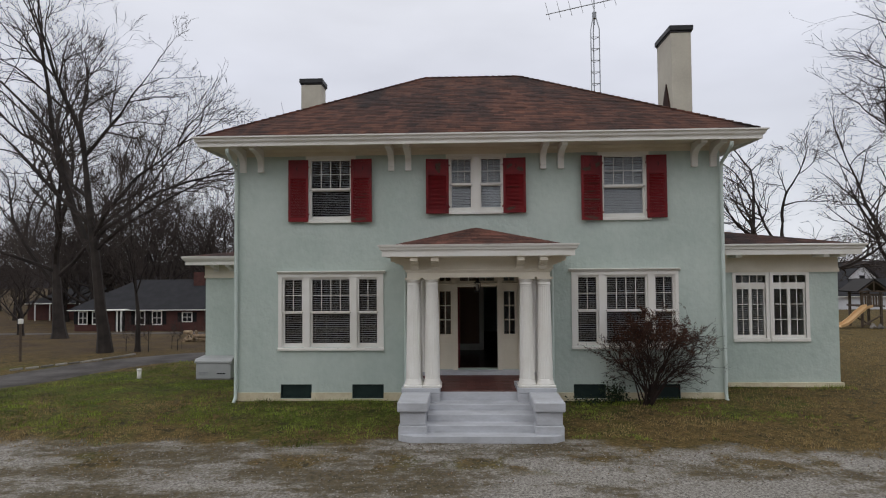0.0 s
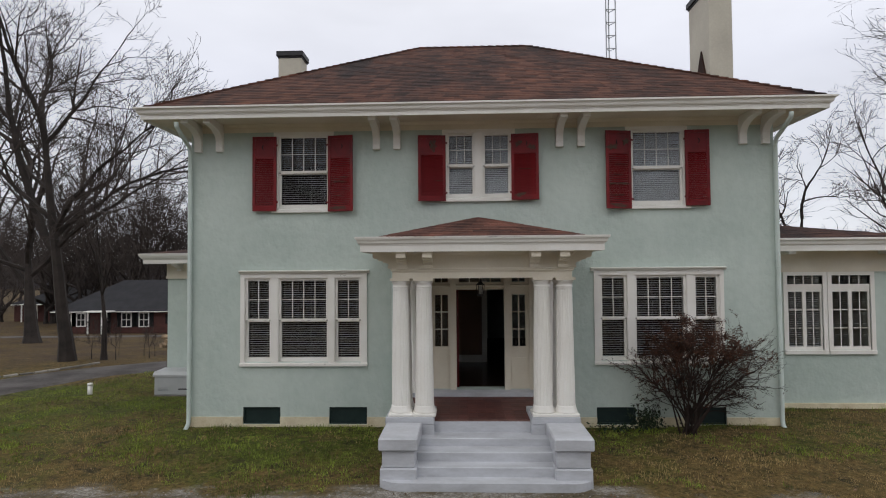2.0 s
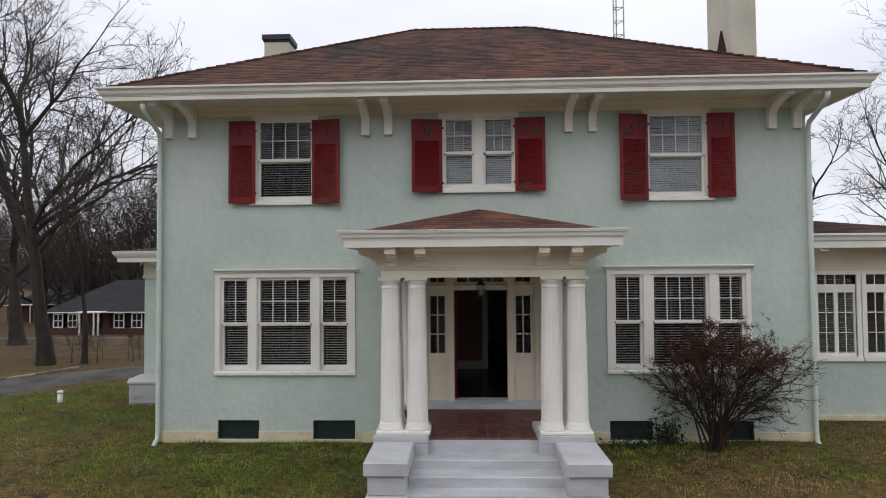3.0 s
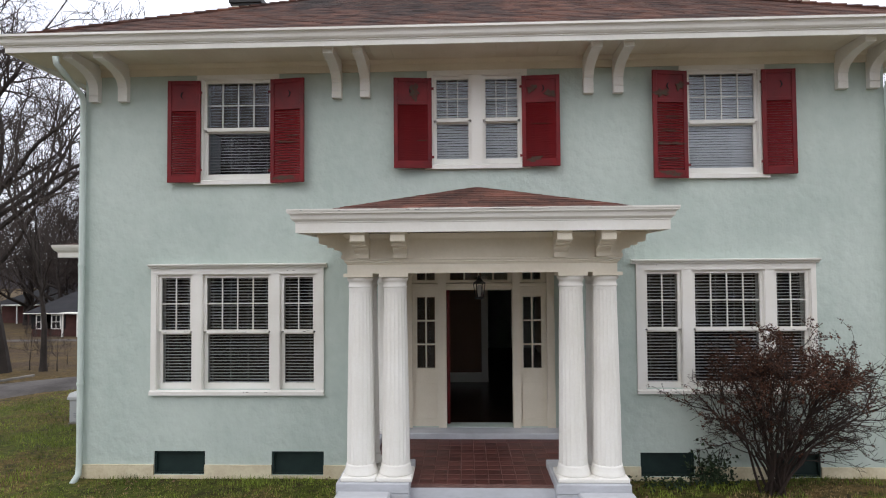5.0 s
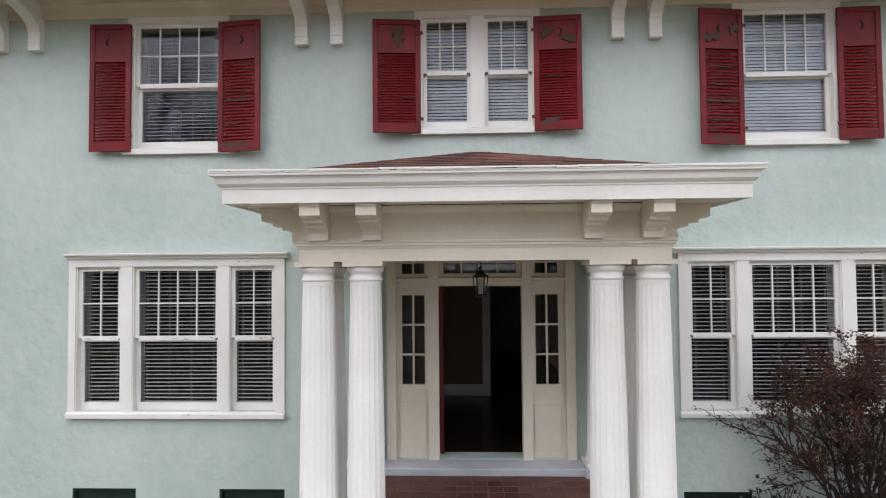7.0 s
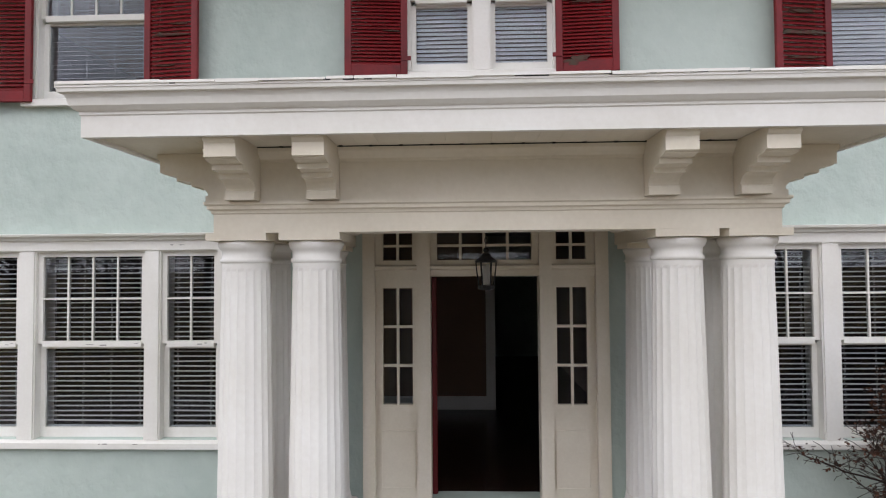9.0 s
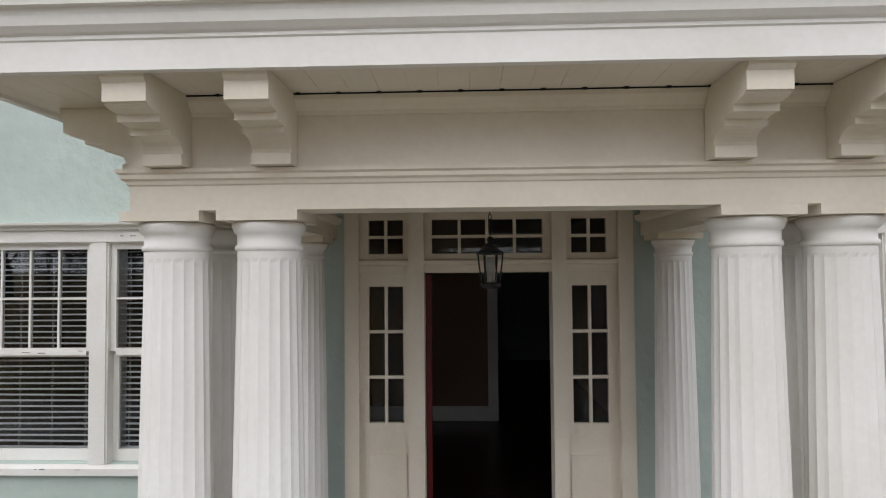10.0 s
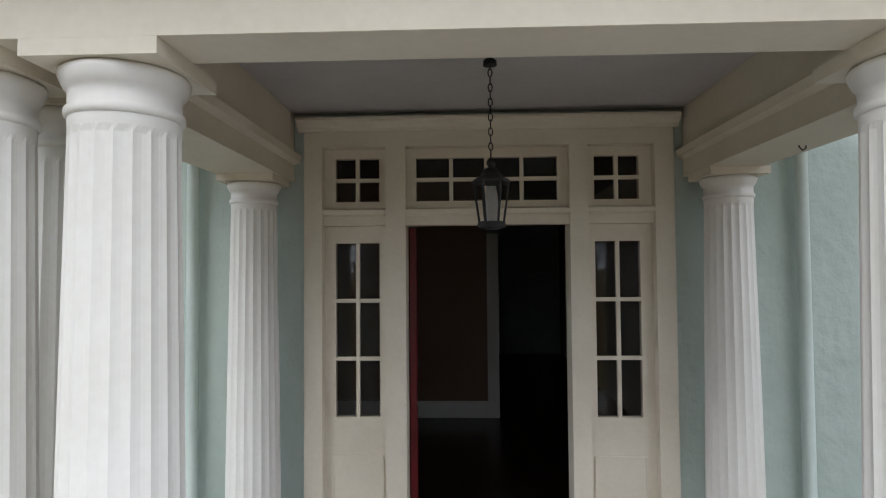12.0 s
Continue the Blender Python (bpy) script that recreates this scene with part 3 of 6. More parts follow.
def window(openings, zr, label, sill_z, head, tilt, pitch, seed, sides=(0.13, 0.13), lip=0.035, slat=0.020):
    """A cased window of one or more sashes; head: height of the casing's top."""
    x0, x1 = openings[0][0], openings[-1][1]
    unit = part("window", boxes((x0 - sides[0], x1 + sides[1], -0.03, 0.10, zr[1], head)), "white", house, label)
    part("jamb", boxes((x0 - sides[0], x0, -0.028, 0.10, zr[0], zr[1])), "white", unit)
    part("jamb", boxes((x1, x1 + sides[1], -0.028, 0.10, zr[0], zr[1])), "white", unit)
    for (a, b, _), (c, d, _) in zip(openings, openings[1:]):
        part("mullion", boxes((b, c, -0.024, 0.12, zr[0], zr[1])), "white", unit)
    sill = bmesh.new()
    prism(sill, [(-0.06, sill_z), (0.2, sill_z), (0.2, zr[0]), (-0.028, zr[0] - 0.004), (-0.06, zr[0] - 0.02)], "x", x0 - sides[0] - lip, x1 + sides[1] + lip)
    part("window_sill", sill, "white", unit)
    stops = bmesh.new()
    for a, b, _ in openings:
        box(stops, a, a + 0.012, -0.012, 0.236, zr[0], zr[1])
        box(stops, b - 0.012, b, -0.012, 0.236, zr[0], zr[1])
        box(stops, a + 0.012, b - 0.012, -0.012, 0.236, zr[1] - 0.012, zr[1])
    part("window_frame", stops, "white", unit)
    for i, (a, b, c) in enumerate(openings):
        sash_unit(unit, a + 0.012, b - 0.012, zr[0] + 0.002, zr[1] - 0.012, c, blind_tilt=tilt, pitch=pitch, seed=seed + i, slat=slat)
    return unit


wa = window(LOW, LZ, "white three-part sash window with half-closed blinds", 1.33, 3.14, 0.42, 0.044, 1, (0.08, 0.11), lip=0.006, slat=0.0095)
wb = window(LOWR, LZR, "white three-part sash window behind a bare shrub", 1.35, 3.152, 0.42, 0.044, 5, (0.11, 0.07), lip=0.006, slat=0.0095)
for w, h, xa, xb in ((wa, 3.14, -4.745, -2.165), (wb, 3.152, 2.13, 4.70)):
    hood = bmesh.new()
    prism(hood, [(-0.03, h), (-0.055, h + 0.005), (-0.06, h + 0.025), (-0.10, h + 0.04), (-0.105, h + 0.057), (0.0, h + 0.067), (0.0, h)], "x", xa, xb)
    part("window_hood", hood, "white", w)
    peel, rp_ = bmesh.new(), random.Random(int(h * 1000))
    for k in range(16):
        x, n = rp_.uniform(xa + 0.1, xb - 0.2), rp_.uniform(0.01, 0.07)
        z = rp_.choice((h - 0.02, h - 0.045, 2.215, 2.232, 2.222, 1.372))
        y = -0.0315 if z > 3 else 0.0145 if z > 2 else -0.0625
        if z > 3 or z < 2 or any(a + 0.06 < x < b - 0.06 - n for a, b, _ in (LOW if xa < 0 else LOWR)):
            box(peel, x, x + n, y, y + 0.003, z, z + rp_.uniform(0.003, 0.008))
    tagged(part("peeling_paint", peel, "bare", w, "bare grey wood where paint has peeled"), kind="stuff")
window(UPL, UZ, "white sash window between red shutters with a blind", 4.345, 5.947, 0.42, 0.042, 9, (0.075, 0.10), slat=0.0095)
window(UPM, UMZ, "paired white sash windows between red shutters", 4.525, 5.947, 0.95, 0.038, 12, (0.08, 0.08))
window(UPR, UZ, "white sash window between red shutters, blind closed", 4.345, 5.947, 1.0, 0.038, 15, (0.10, 0.075))


# ---- shutters ----
def shutter_at(hinge, z0, height, width, turn, right, patches, label):
    """A louvred shutter on its hinge beside a window; turn: degrees it stands off the wall."""
    sgn = 1 if right else -1
    st, th = 0.058, 0.035
    mat4 = Matrix.Translation((hinge, -0.055, z0)) @ Matrix.Rotation(radians(-turn * sgn), 4, "Z")

    def lay(bm):
        bm.transform(mat4)
        return bm

    def bx(a, b, c, d, e, f):
        return (min(a * sgn, b * sgn), max(a * sgn, b * sgn), c, d, e, f)

    zp = height * 0.70
    fr = boxes(bx(0, st, -th, 0, 0, height), bx(width - st, width, -th, 0, 0, height), bx(st, width - st, -th, 0, 0, 0.10), bx(st, width - st, -th, 0, zp, zp + 0.05), bx(st, width - st, -th, 0, height - 0.06, height))
    bmesh.ops.bevel(fr, geom=fr.edges[:], offset=0.003, segments=1, affect="EDGES")
    sh = part("shutter", lay(fr), "red", house, label)
    part("shutter_panel", lay(boxes(bx(st, width - st, -th + 0.012, -0.006, zp + 0.05, height - 0.06))), "red", sh)
    # crescent moon: panel left uncut, a dark sheet draws the shaded opening
    zc, xc, r = zp + (height - zp) * 0.52, width * 0.5 * sgn, 0.052
    cr = bmesh.new()
    outer = [(xc + r * math.sin(a) * sgn, zc + r * math.cos(a)) for a in np.linspace(0.15, math.pi - 0.15, 10)]
    inner = [(xc + (r * 0.62 * math.sin(a)) * sgn, zc + r * 0.98 * math.cos(a)) for a in np.linspace(math.pi - 0.15, 0.15, 10)]
    prism(cr, outer + inner, "y", -th + 0.004, -th + 0.010)
    part("crescent_shade", lay(cr), "dark", sh)
    n = 26
    slat = bmesh.new()
    prism(slat, [(-th + 0.004, -0.016), (-th + 0.008, -0.018), (-0.006, 0.014), (-0.010, 0.017)], "x", min(st * sgn, (width - st) * sgn), max(st * sgn, (width - st) * sgn))
    me = bpy.data.meshes.new("louvre")
    slat.to_mesh(me)
    slat.free()
    me.materials.append(M["red"])
    for i in range(n):
        z = 0.10 + (zp - 0.10) * (i + 0.5) / n
        ob = under(new("louvre", me), sh)
        ob.matrix_basis = mat4 @ Matrix.Translation((0, 0, z))
    for zh in (height * 0.12, height * 0.88):
        part("hinge", lay(boxes(bx(-0.03, 0.05, -th - 0.006, -th, zh - 0.018, zh + 0.018))), "red", sh)
    for u0, u1, v0, v1 in patches:
        k = 30
        ctr = ((u0 + u1) / 2 * width * sgn, (v0 + v1) / 2 * height)
        rr = random.Random(int((u0 + v0 * 7) * 1000))
        f1, f2, f3 = (rr.uniform(0, 6.28) for _ in range(3))
        rim = [0.68 + 0.22 * math.sin(2 * a + f1) + 0.16 * math.sin(5 * a + f2) + 0.10 * math.sin(11 * a + f3) for a in (2 * math.pi * i / k for i in range(k))]
        bm = bmesh.new()
        prism(bm, [(ctr[0] + (u1 - u0) / 2 * width * math.cos(2 * math.pi * i / k) * rim[i], ctr[1] + (v1 - v0) / 2 * height * math.sin(2 * math.pi * i / k) * rim[i]) for i in range(k)], "y", -th - 0.0015, -th + 0.014)
        part("paint_flake", lay(bm), "moss", sh, "patch of flaked paint showing old green")
    return sh


shutter_at(-3.992, 4.375, 1.475, 0.472, 2, False, [], "red louvred shutter with a crescent cut-out")
shutter_at(-2.965, 4.355, 1.495, 0.505, 7, True, [(0.05, 0.8, 0.005, 0.085), (0.1, 0.9, 0.375, 0.40), (0.5, 0.85, 0.44, 0.455), (0.15, 0.6, 0.20, 0.212)], "red louvred shutter, paint flaked at its foot")
shutter_at(-0.650, 4.533, 1.29, 0.54, 6, False, [(0.25, 0.66, 0.74, 0.95), (0.1, 0.4, 0.30, 0.312)], "red louvred shutter with flaked paint round its crescent")
shutter_at(0.630, 4.538, 1.293, 0.53, 4, True, [(0.12, 0.42, 0.79, 0.92), (0.58, 0.92, 0.73, 0.86), (0.05, 0.6, 0.04, 0.12), (0.2, 0.8, 0.46, 0.475)], "red louvred shutter with worn green patches")
shutter_at(2.932, 4.345, 1.51, 0.505, 9, False, [(0.5, 1.0, 0.73, 0.85), (0.05, 0.35, 0.80, 0.92), (0.03, 0.98, 0.30, 0.335), (0.1, 0.95, 0.17, 0.185), (0.2, 0.9, 0.43, 0.445), (0.05, 0.95, 0.01, 0.075), (0.1, 0.7, 0.56, 0.572)], "red louvred shutter hanging askew with worn paint")
shutter_at(3.965, 4.388, 1.467, 0.458, 2, True, [], "red louvred shutter, freshly painted")

# ---- main eaves, brackets and roof ----
EX0, EX1, EY0, EY1 = XC - 6.33, XC + 6.33, -0.76, DEEP + 0.7
soffit = bmesh.new()
for k in range(44):
    a, b = EX0 + (EX1 - EX0) * k / 44, EX0 + (EX1 - EX0) * (k + 1) / 44
    box(soffit, max(a, EX0 + 0.013) + 0.0012, min(b, EX1 - 0.013) - 0.0012, EY0 + 0.013, 0.0, 6.110, 6.130)
box(soffit, EX0 + 0.013, EX1 - 0.013, EY0 + 0.013, EY1 - 0.013, 6.135, 6.155)
part("soffit", soffit, "cream", house, "boarded cream soffit under the eaves")
eave = bmesh.new()
loop_moulding(eave, [(-0.03, 6.058), (0.0, 6.058), (0.0, 6.125), (0.012, 6.13), (0.012, 6.145), (0.03, 6.15), (0.05, 6.175), (0.058, 6.21), (0.075, 6.235), (0.10, 6.245), (0.10, 6.275), (-0.03, 6.285)], EX0, EX1, EY0, EY1)
part("fascia", eave, "white", house, "white fascia and moulded gutter")
fr = bmesh.new()
prism(fr, [(-0.002, 5.95), (-0.028, 5.95), (-0.028, 6.05), (-0.05, 6.065), (-0.075, 6.107), (-0.002, 6.107)], "x", HL, HR)
part("frieze_board", fr, "cream", house)


def bracket(parent, x0, x1, y0, z_low, z_top, reach, material, small=False):
    """A sawn eave bracket: block at the foot, curve out to a square nose."""
    h = z_top - z_low
    if small:
        out = [(0, 0), (0.084, 0), (0.084, 0.15), (0.070, 0.165), (0.073, 0.21), (0.083, 0.265), (0.10, 0.31), (0.122, 0.34), (0.14, 0.35), (0.162, 0.35), (0.162, 0.435), (0.176, 0.45), (0.20, 0.458), (0.215, 0.46), (0.24, 0.46), (0.24, 0.555), (0.255, 0.565), (0.29, 0.575), (0.312, 0.60), (0.316, 0.625), (reach, 0.63), (reach, 0.86), (reach + 0.004, 0.87), (reach + 0.015, 0.915), (reach + 0.015, 1.0), (0, 1.0)]
        out = [(y0 - u, z_low + v * h) for u, v in out]
    else:
        out = [(y0, z_low), (y0 - 0.085, z_low), (y0 - 0.085, z_low + 0.17 * h), (y0 - 0.078, z_low + 0.175 * h), (y0 - 0.085, z_low + 0.18 * h), (y0 - 0.085, z_low + 0.40 * h), (y0 - 0.095, z_low + 0.40 * h)]
        for i in range(9):
            a = i / 8 * math.pi / 2
            out.append((y0 - 0.095 - (reach - 0.14) * (1 - math.cos(a)), z_low + 0.40 * h + (0.40 * h) * math.sin(a)))
        out += [(y0 - reach + 0.045, z_low + 0.80 * h), (y0 - reach, z_low + 0.81 * h), (y0 - reach, z_low + 0.925 * h), (y0 - reach - 0.02, z_low + 0.935 * h), (y0 - reach - 0.02, z_top), (y0, z_top)]
    bm = bmesh.new()
    prism(bm, out, "x", x0, x1)
    return part("bracket", bm, material, parent)


for x in (-5.645, -5.215, -2.085, -1.68, 1.495, 1.912, 5.00, 5.43):
    bracket(house, x + 0.006, x + 0.144, -0.001, 5.57, 6.106, 0.66, "white")

TZ, RY, RZ, RL = 6.288, 3.9, 9.06, 1.425
part("gutter_deck", boxes((EX0 - 0.06, EX1 + 0.06, EY0 - 0.06, EY1 + 0.06, 6.262, 6.272)), "galv", house)
E0, E1, F0, F1 = EX0 + 0.04, EX1 - 0.04, EY0 + 0.04, EY1 - 0.04
deck = bmesh.new()
v = [deck.verts.new(p) for p in ((E0, F0, TZ), (E1, F0, TZ), (E1, F1, TZ), (E0, F1, TZ), (XC - RL, RY, RZ), (XC + RL, RY, RZ))]
for f in ((0, 1, 5, 4), (1, 2, 5), (2, 3, 4, 5), (3, 0, 4), (0, 3, 2, 1)):
    deck.faces.new([v[i] for i in f])
roof = part("roof", deck, "shingle", house, "weathered red-brown shingle hip roof with dark streaks")
shingles("roof_shingles", ((E0, F0, TZ), (E1, F0, TZ), (XC + RL, RY, RZ), (XC - RL, RY, RZ)), 0.13, 0.30, roof, seed=3)
shingles("roof_shingles", ((E0, F1, TZ), (E0, F0, TZ), (XC - RL, RY, RZ), (XC - RL, RY, RZ)), 0.13, 0.30, roof, seed=4)
shingles("roof_shingles", ((E1, F0, TZ), (E1, F1, TZ), (XC + RL, RY, RZ), (XC + RL, RY, RZ)), 0.13, 0.30, roof, seed=5)
caps = bmesh.new()
for a, b in (((E0, F0, TZ), (XC - RL, RY, RZ)), ((E1, F0, TZ), (XC + RL, RY, RZ)), ((XC - RL, RY, RZ), (XC + RL, RY, RZ))):
    a, b = Vector(a), Vector(b)
    k = int((b - a).length / 0.2)
    for i in range(k):
        p, q = a.lerp(b, i / k), a.lerp(b, (i + 1.1) / k)
        tube(caps, [p + Vector((0, 0, 0.012)), q + Vector((0, 0, 0.0))], [0.04, 0.03], 6)
tagged(part("ridge_cap", caps, "shingle", roof), kind="stuff")


def chimney(x0, x1, y0, y1, z0, z1, cap, label):
    ch = part("chimney", soft_boxes(0.015, (x0, x1, y0, y1, z0, z1 - cap)), "chimney", house, label)
    part("chimney_cap", soft_boxes(0.012, (x0 - 0.05, x1 + 0.05, y0 - 0.05, y1 + 0.05, z1 - cap, z1), (x0 - 0.02, x1 + 0.02, y0 - 0.02, y1 + 0.02, z1 - cap - 0.05, z1 - cap - 0.001)), "black", ch, "dark weathered cap")
    return ch


chimney(-5.57, -4.905, 4.95, 5.55, 6.3, 9.465, 0.15, "short cream chimney with a dark cap")
right_chimney = chimney(5.27, 5.80, 1.85, 3.0, 6.2, 9.68, 0.14, "tall cream chimney with a dark cap at the eave")
cricket = bmesh.new()
prism(cricket, [(1.87, 7.2), (2.75, 7.2), (2.24, 8.22)], "x", 5.235, 5.268)
part("chimney_saddle", cricket, "shingle", right_chimney, "dark triangular flashing at the chimney foot")

# ---- downspouts ----
for x, s in ((HL + 0.012, -1), (HR - 0.002, 1)):
    ds = bmesh.new()
    tube(ds, [(x - 0.02 * s, -0.70, 6.02), (x - 0.02 * s, -0.68, 5.93), (x, -0.40, 5.80), (x, -0.12, 5.66), (x, -0.075, 5.56), (x, -0.07, 5.2), (x, -0.07, 0.35), (x, -0.09, 0.22), (x, -0.22, 0.13)], 0.042, 10)
    d = part("downspout", ds, "greenpipe" , house, "pale green painted downspout at the corner", True)
    for z in (3.2, 1.5):
        br = bmesh.new()
        lathe(br, [(0.047, z - 0.02), (0.05, z), (0.047, z + 0.02)], x, -0.07, 10)
        part("downspout_clamp", br, "greenpipe", d)

meter = part("meter_box", soft_boxes(0.01, (HL - 0.13, HL - 0.002, 0.45, 0.68, 1.50, 1.92)), "grey", house, "small pale meter box on the side wall")
part("conduit", tube(bmesh.new(), [(HL - 0.05, 0.565, 1.92), (HL - 0.05, 0.565, 3.2)], 0.018, 8), "grey", meter)

# ---- the wings ----
WY, WX = 1.40, 9.15
sun_room = thing("sunroom_wing", (7.4, WY, 0.1), "single-storey green stucco wing with white casements", "wing")
WWIN = [(6.60, 7.345), (7.53, 8.34)]
ww = bmesh.new()
pierced_wall(ww, HR + 0.002, WX, -0.3, 3.6, WY, WY + 0.24, [(a, b, 1.42, 3.01) for a, b in WWIN])
part("front_wall", ww, "stucco", sun_room)
part("side_wall", boxes((WX - 0.24, WX, WY + 0.24, WY + 5.2, -0.3, 3.6)), "stucco", sun_room)
part("back_wall", boxes((HR + 0.002, WX, WY + 5.2, WY + 5.4, -0.3, 3.6)), "stucco", sun_room)
part("inner_floor", boxes((HR + 0.002, WX - 0.24, WY + 0.24, WY + 5.2, 0.7, 0.85)), "darkwood", sun_room)
part("ceiling_board", boxes((HR + 0.002, WX - 0.24, WY + 0.24, WY + 5.2, 3.5, 3.56)), "plaster", sun_room)
wb_ = boxes((HR + 0.002, WX + 0.06, WY - 0.06, WY - 0.002, -0.3, 0.30), (WX + 0.002, WX + 0.06, WY, WY + 5.2, -0.3, 0.30))
part("foundation_band", wb_, "foundation", sun_room, "cream foundation ledge")
frz = boxes((HR + 0.002, WX + 0.02, WY - 0.045, WY - 0.002, 3.085, 3.17), (HR + 0.002, WX + 0.01, WY - 0.03, WY - 0.002, 3.17, 3.20), (HR + 0.002, WX + 0.005, WY - 0.016, WY - 0.002, 3.20, 3.55))
part("frieze_board", frz, "cream", sun_room)
for a, b in WWIN:
    win = part("window", boxes((a - 0.083, b + 0.083, WY - 0.03, WY + 0.1, 3.01, 3.083)), "white", sun_room, "white casement pair with a transom of small panes")
    part("jamb", boxes((a - 0.083, a, WY - 0.028, WY + 0.1, 1.42, 3.01)), "white", win)
    part("jamb", boxes((b, b + 0.083, WY - 0.028, WY + 0.1, 1.42, 3.01)), "white", win)
    part("window_sill", soft_boxes(0.008, (a - 0.083, b + 0.083, WY - 0.06, WY + 0.1, 1.33, 1.418)), "white", win)
    part("transom_bar", boxes((a, b, WY + 0.01, WY + 0.08, 2.71, 2.82)), "white", win)
    for i in range(1, 4):
        x = a + (b - a) * i / 4
        part("muntin", boxes((x - 0.008, x + 0.008, WY + 0.03, WY + 0.06, 2.82, 3.01)), "white", win)
    for i in range(2):
        c, d = a + (b - a) * i / 2, a + (b - a) * (i + 1) / 2
        sash = boxes((c, c + 0.036, WY + 0.02, WY + 0.06, 1.42, 2.71), (d - 0.036, d, WY + 0.02, WY + 0.06, 1.42, 2.71), (c + 0.036, d - 0.036, WY + 0.02, WY + 0.06, 1.42, 1.49), (c + 0.036, d - 0.036, WY + 0.02, WY + 0.06, 2.66, 2.71), ((c + d) / 2 - 0.008, (c + d) / 2 + 0.008, WY + 0.03, WY + 0.05, 1.49, 2.66), (c + 0.05, d - 0.05, WY + 0.03, WY + 0.05, 1.875, 1.891), (c + 0.05, d - 0.05, WY + 0.03, WY + 0.05, 2.265, 2.281))
        part("casement", sash, "white", win)
        part("pane", boxes((c + 0.05, d - 0.05, WY + 0.036, WY + 0.04, 1.49, 2.66)), "glass", win).visible_shadow = False
    part("pane", boxes((a, b, WY + 0.040, WY + 0.044, 2.82, 3.01)), "glass", win).visible_shadow = False
    bl = boxes(*[(a + 0.02, b - 0.02, WY + 0.10, WY + 0.11, 1.45 + 0.047 * i, (1.462 if a < 7 else 1.454) + 0.047 * i) for i in range(33)])
    tagged(part("blind", bl, "blind", win), kind="stuff")
wx0, wx1, wy0, wy1 = HR + 0.002, WX + 0.27, WY - 0.55, WY + 5.9
for x in (6.40, 8.52, 8.92):
    part("eave_block", soft_boxes(0.008, (x, x + 0.15, WY - 0.50, WY - 0.018, 3.455, 3.559)), "white", sun_room)
we = bmesh.new()
prof = [(-0.03, 3.52), (0.0, 3.52), (0.0, 3.64), (0.03, 3.66), (0.05, 3.72), (0.09, 3.75), (0.09, 3.78), (-0.03, 3.79)]
rows = [[we.verts.new(p) for p in ((wx0, wy0 - o, z), (wx1 + o, wy0 - o, z), (wx1 + o, wy1 + o, z))] for o, z in prof]
for i in range(len(rows)):
    a, b = rows[i], rows[(i + 1) % len(rows)]
    for j in range(2):
        we.faces.new((a[j], a[j + 1], b[j + 1], b[j]))
part("fascia", we, "white", sun_room)
part("soffit", boxes((wx0, wx1 - 0.013, wy0 + 0.013, wy1 - 0.013, 3.56, 3.60)), "cream", sun_room)
wd = bmesh.new()
v = [wd.verts.new(p) for p in ((wx0, wy0 + 0.06, 3.785), (wx1 - 0.06, wy0 + 0.06, 3.785), (wx1 - 0.06, wy1 - 0.3, 3.785), (wx0, wy1 - 0.3, 3.785), (wx0, 4.1, 4.46))]
for f in ((0, 1, 4), (1, 2, 4), (2, 3, 4), (3, 0, 4), (0, 3, 2, 1)):
    wd.faces.new([v[i] for i in f])
part("gutter_deck", boxes((wx0, wx1 + 0.05, wy0 - 0.05, wy1, 3.768, 3.777)), "galv", sun_room)
wroof = part("roof", wd, "shingle", sun_room, "low red-brown shingle roof")
shingles("roof_shingles", ((wx0, wy0 + 0.06, 3.785), (wx1 - 0.06, wy0 + 0.06, 3.785), (wx0 + 0.01, 4.1, 4.46), (wx0, 4.1, 4.46)), 0.13, 0.30, wroof, seed=8)

LY, LX = 4.30, -8.40
left_wing = thing("side_wing", (-7, LY, 0.1), "small single-storey green stucco side wing", "wing")
part("front_wall", boxes((LX, HL - 0.002, LY, LY + 0.24, -0.4, 3.46)), "stucco", left_wing)
part("side_wall", boxes((LX, LX + 0.24, LY + 0.24, LY + 4, -0.4, 3.46)), "stucco", left_wing)
part("frieze_board", boxes((LX - 0.02, HL - 0.002, LY - 0.03, LY - 0.002, 3.0, 3.40), (LX - 0.03, HL - 0.002, LY - 0.05, LY - 0.03, 3.0, 3.07)), "cream", left_wing)
part("casing", boxes((-7.35, -7.20, LY - 0.03, LY - 0.002, 0.9, 3.0), (-6.55, -6.40, LY - 0.03, LY - 0.002, 0.9, 3.0), (-7.20, -6.55, LY - 0.012, LY - 0.002, 0.9, 3.0)), "cream", left_wing)
le = bmesh.new()
loop_moulding(le, [(-0.03, 3.41), (0, 3.41), (0, 3.51), (0.04, 3.55), (0.08, 3.62), (0.09, 3.67), (-0.03, 3.68)], LX - 0.42, HL - 0.1, LY - 0.5, LY + 4.4)
part("fascia", le, "white", left_wing)
part("soffit", boxes((LX - 0.4, HL - 0.11, LY - 0.48, LY + 4.4, 3.45, 3.49)), "cream", left_wing)
ld = bmesh.new()
v = [ld.verts.new(p) for p in ((LX - 0.46, LY - 0.55, 3.68), (HL - 0.004, LY - 0.55, 3.68), (HL - 0.004, LY + 4.4, 3.68), (LX - 0.46, LY + 4.4, 3.68), (HL - 0.004, LY + 2, 4.09))]
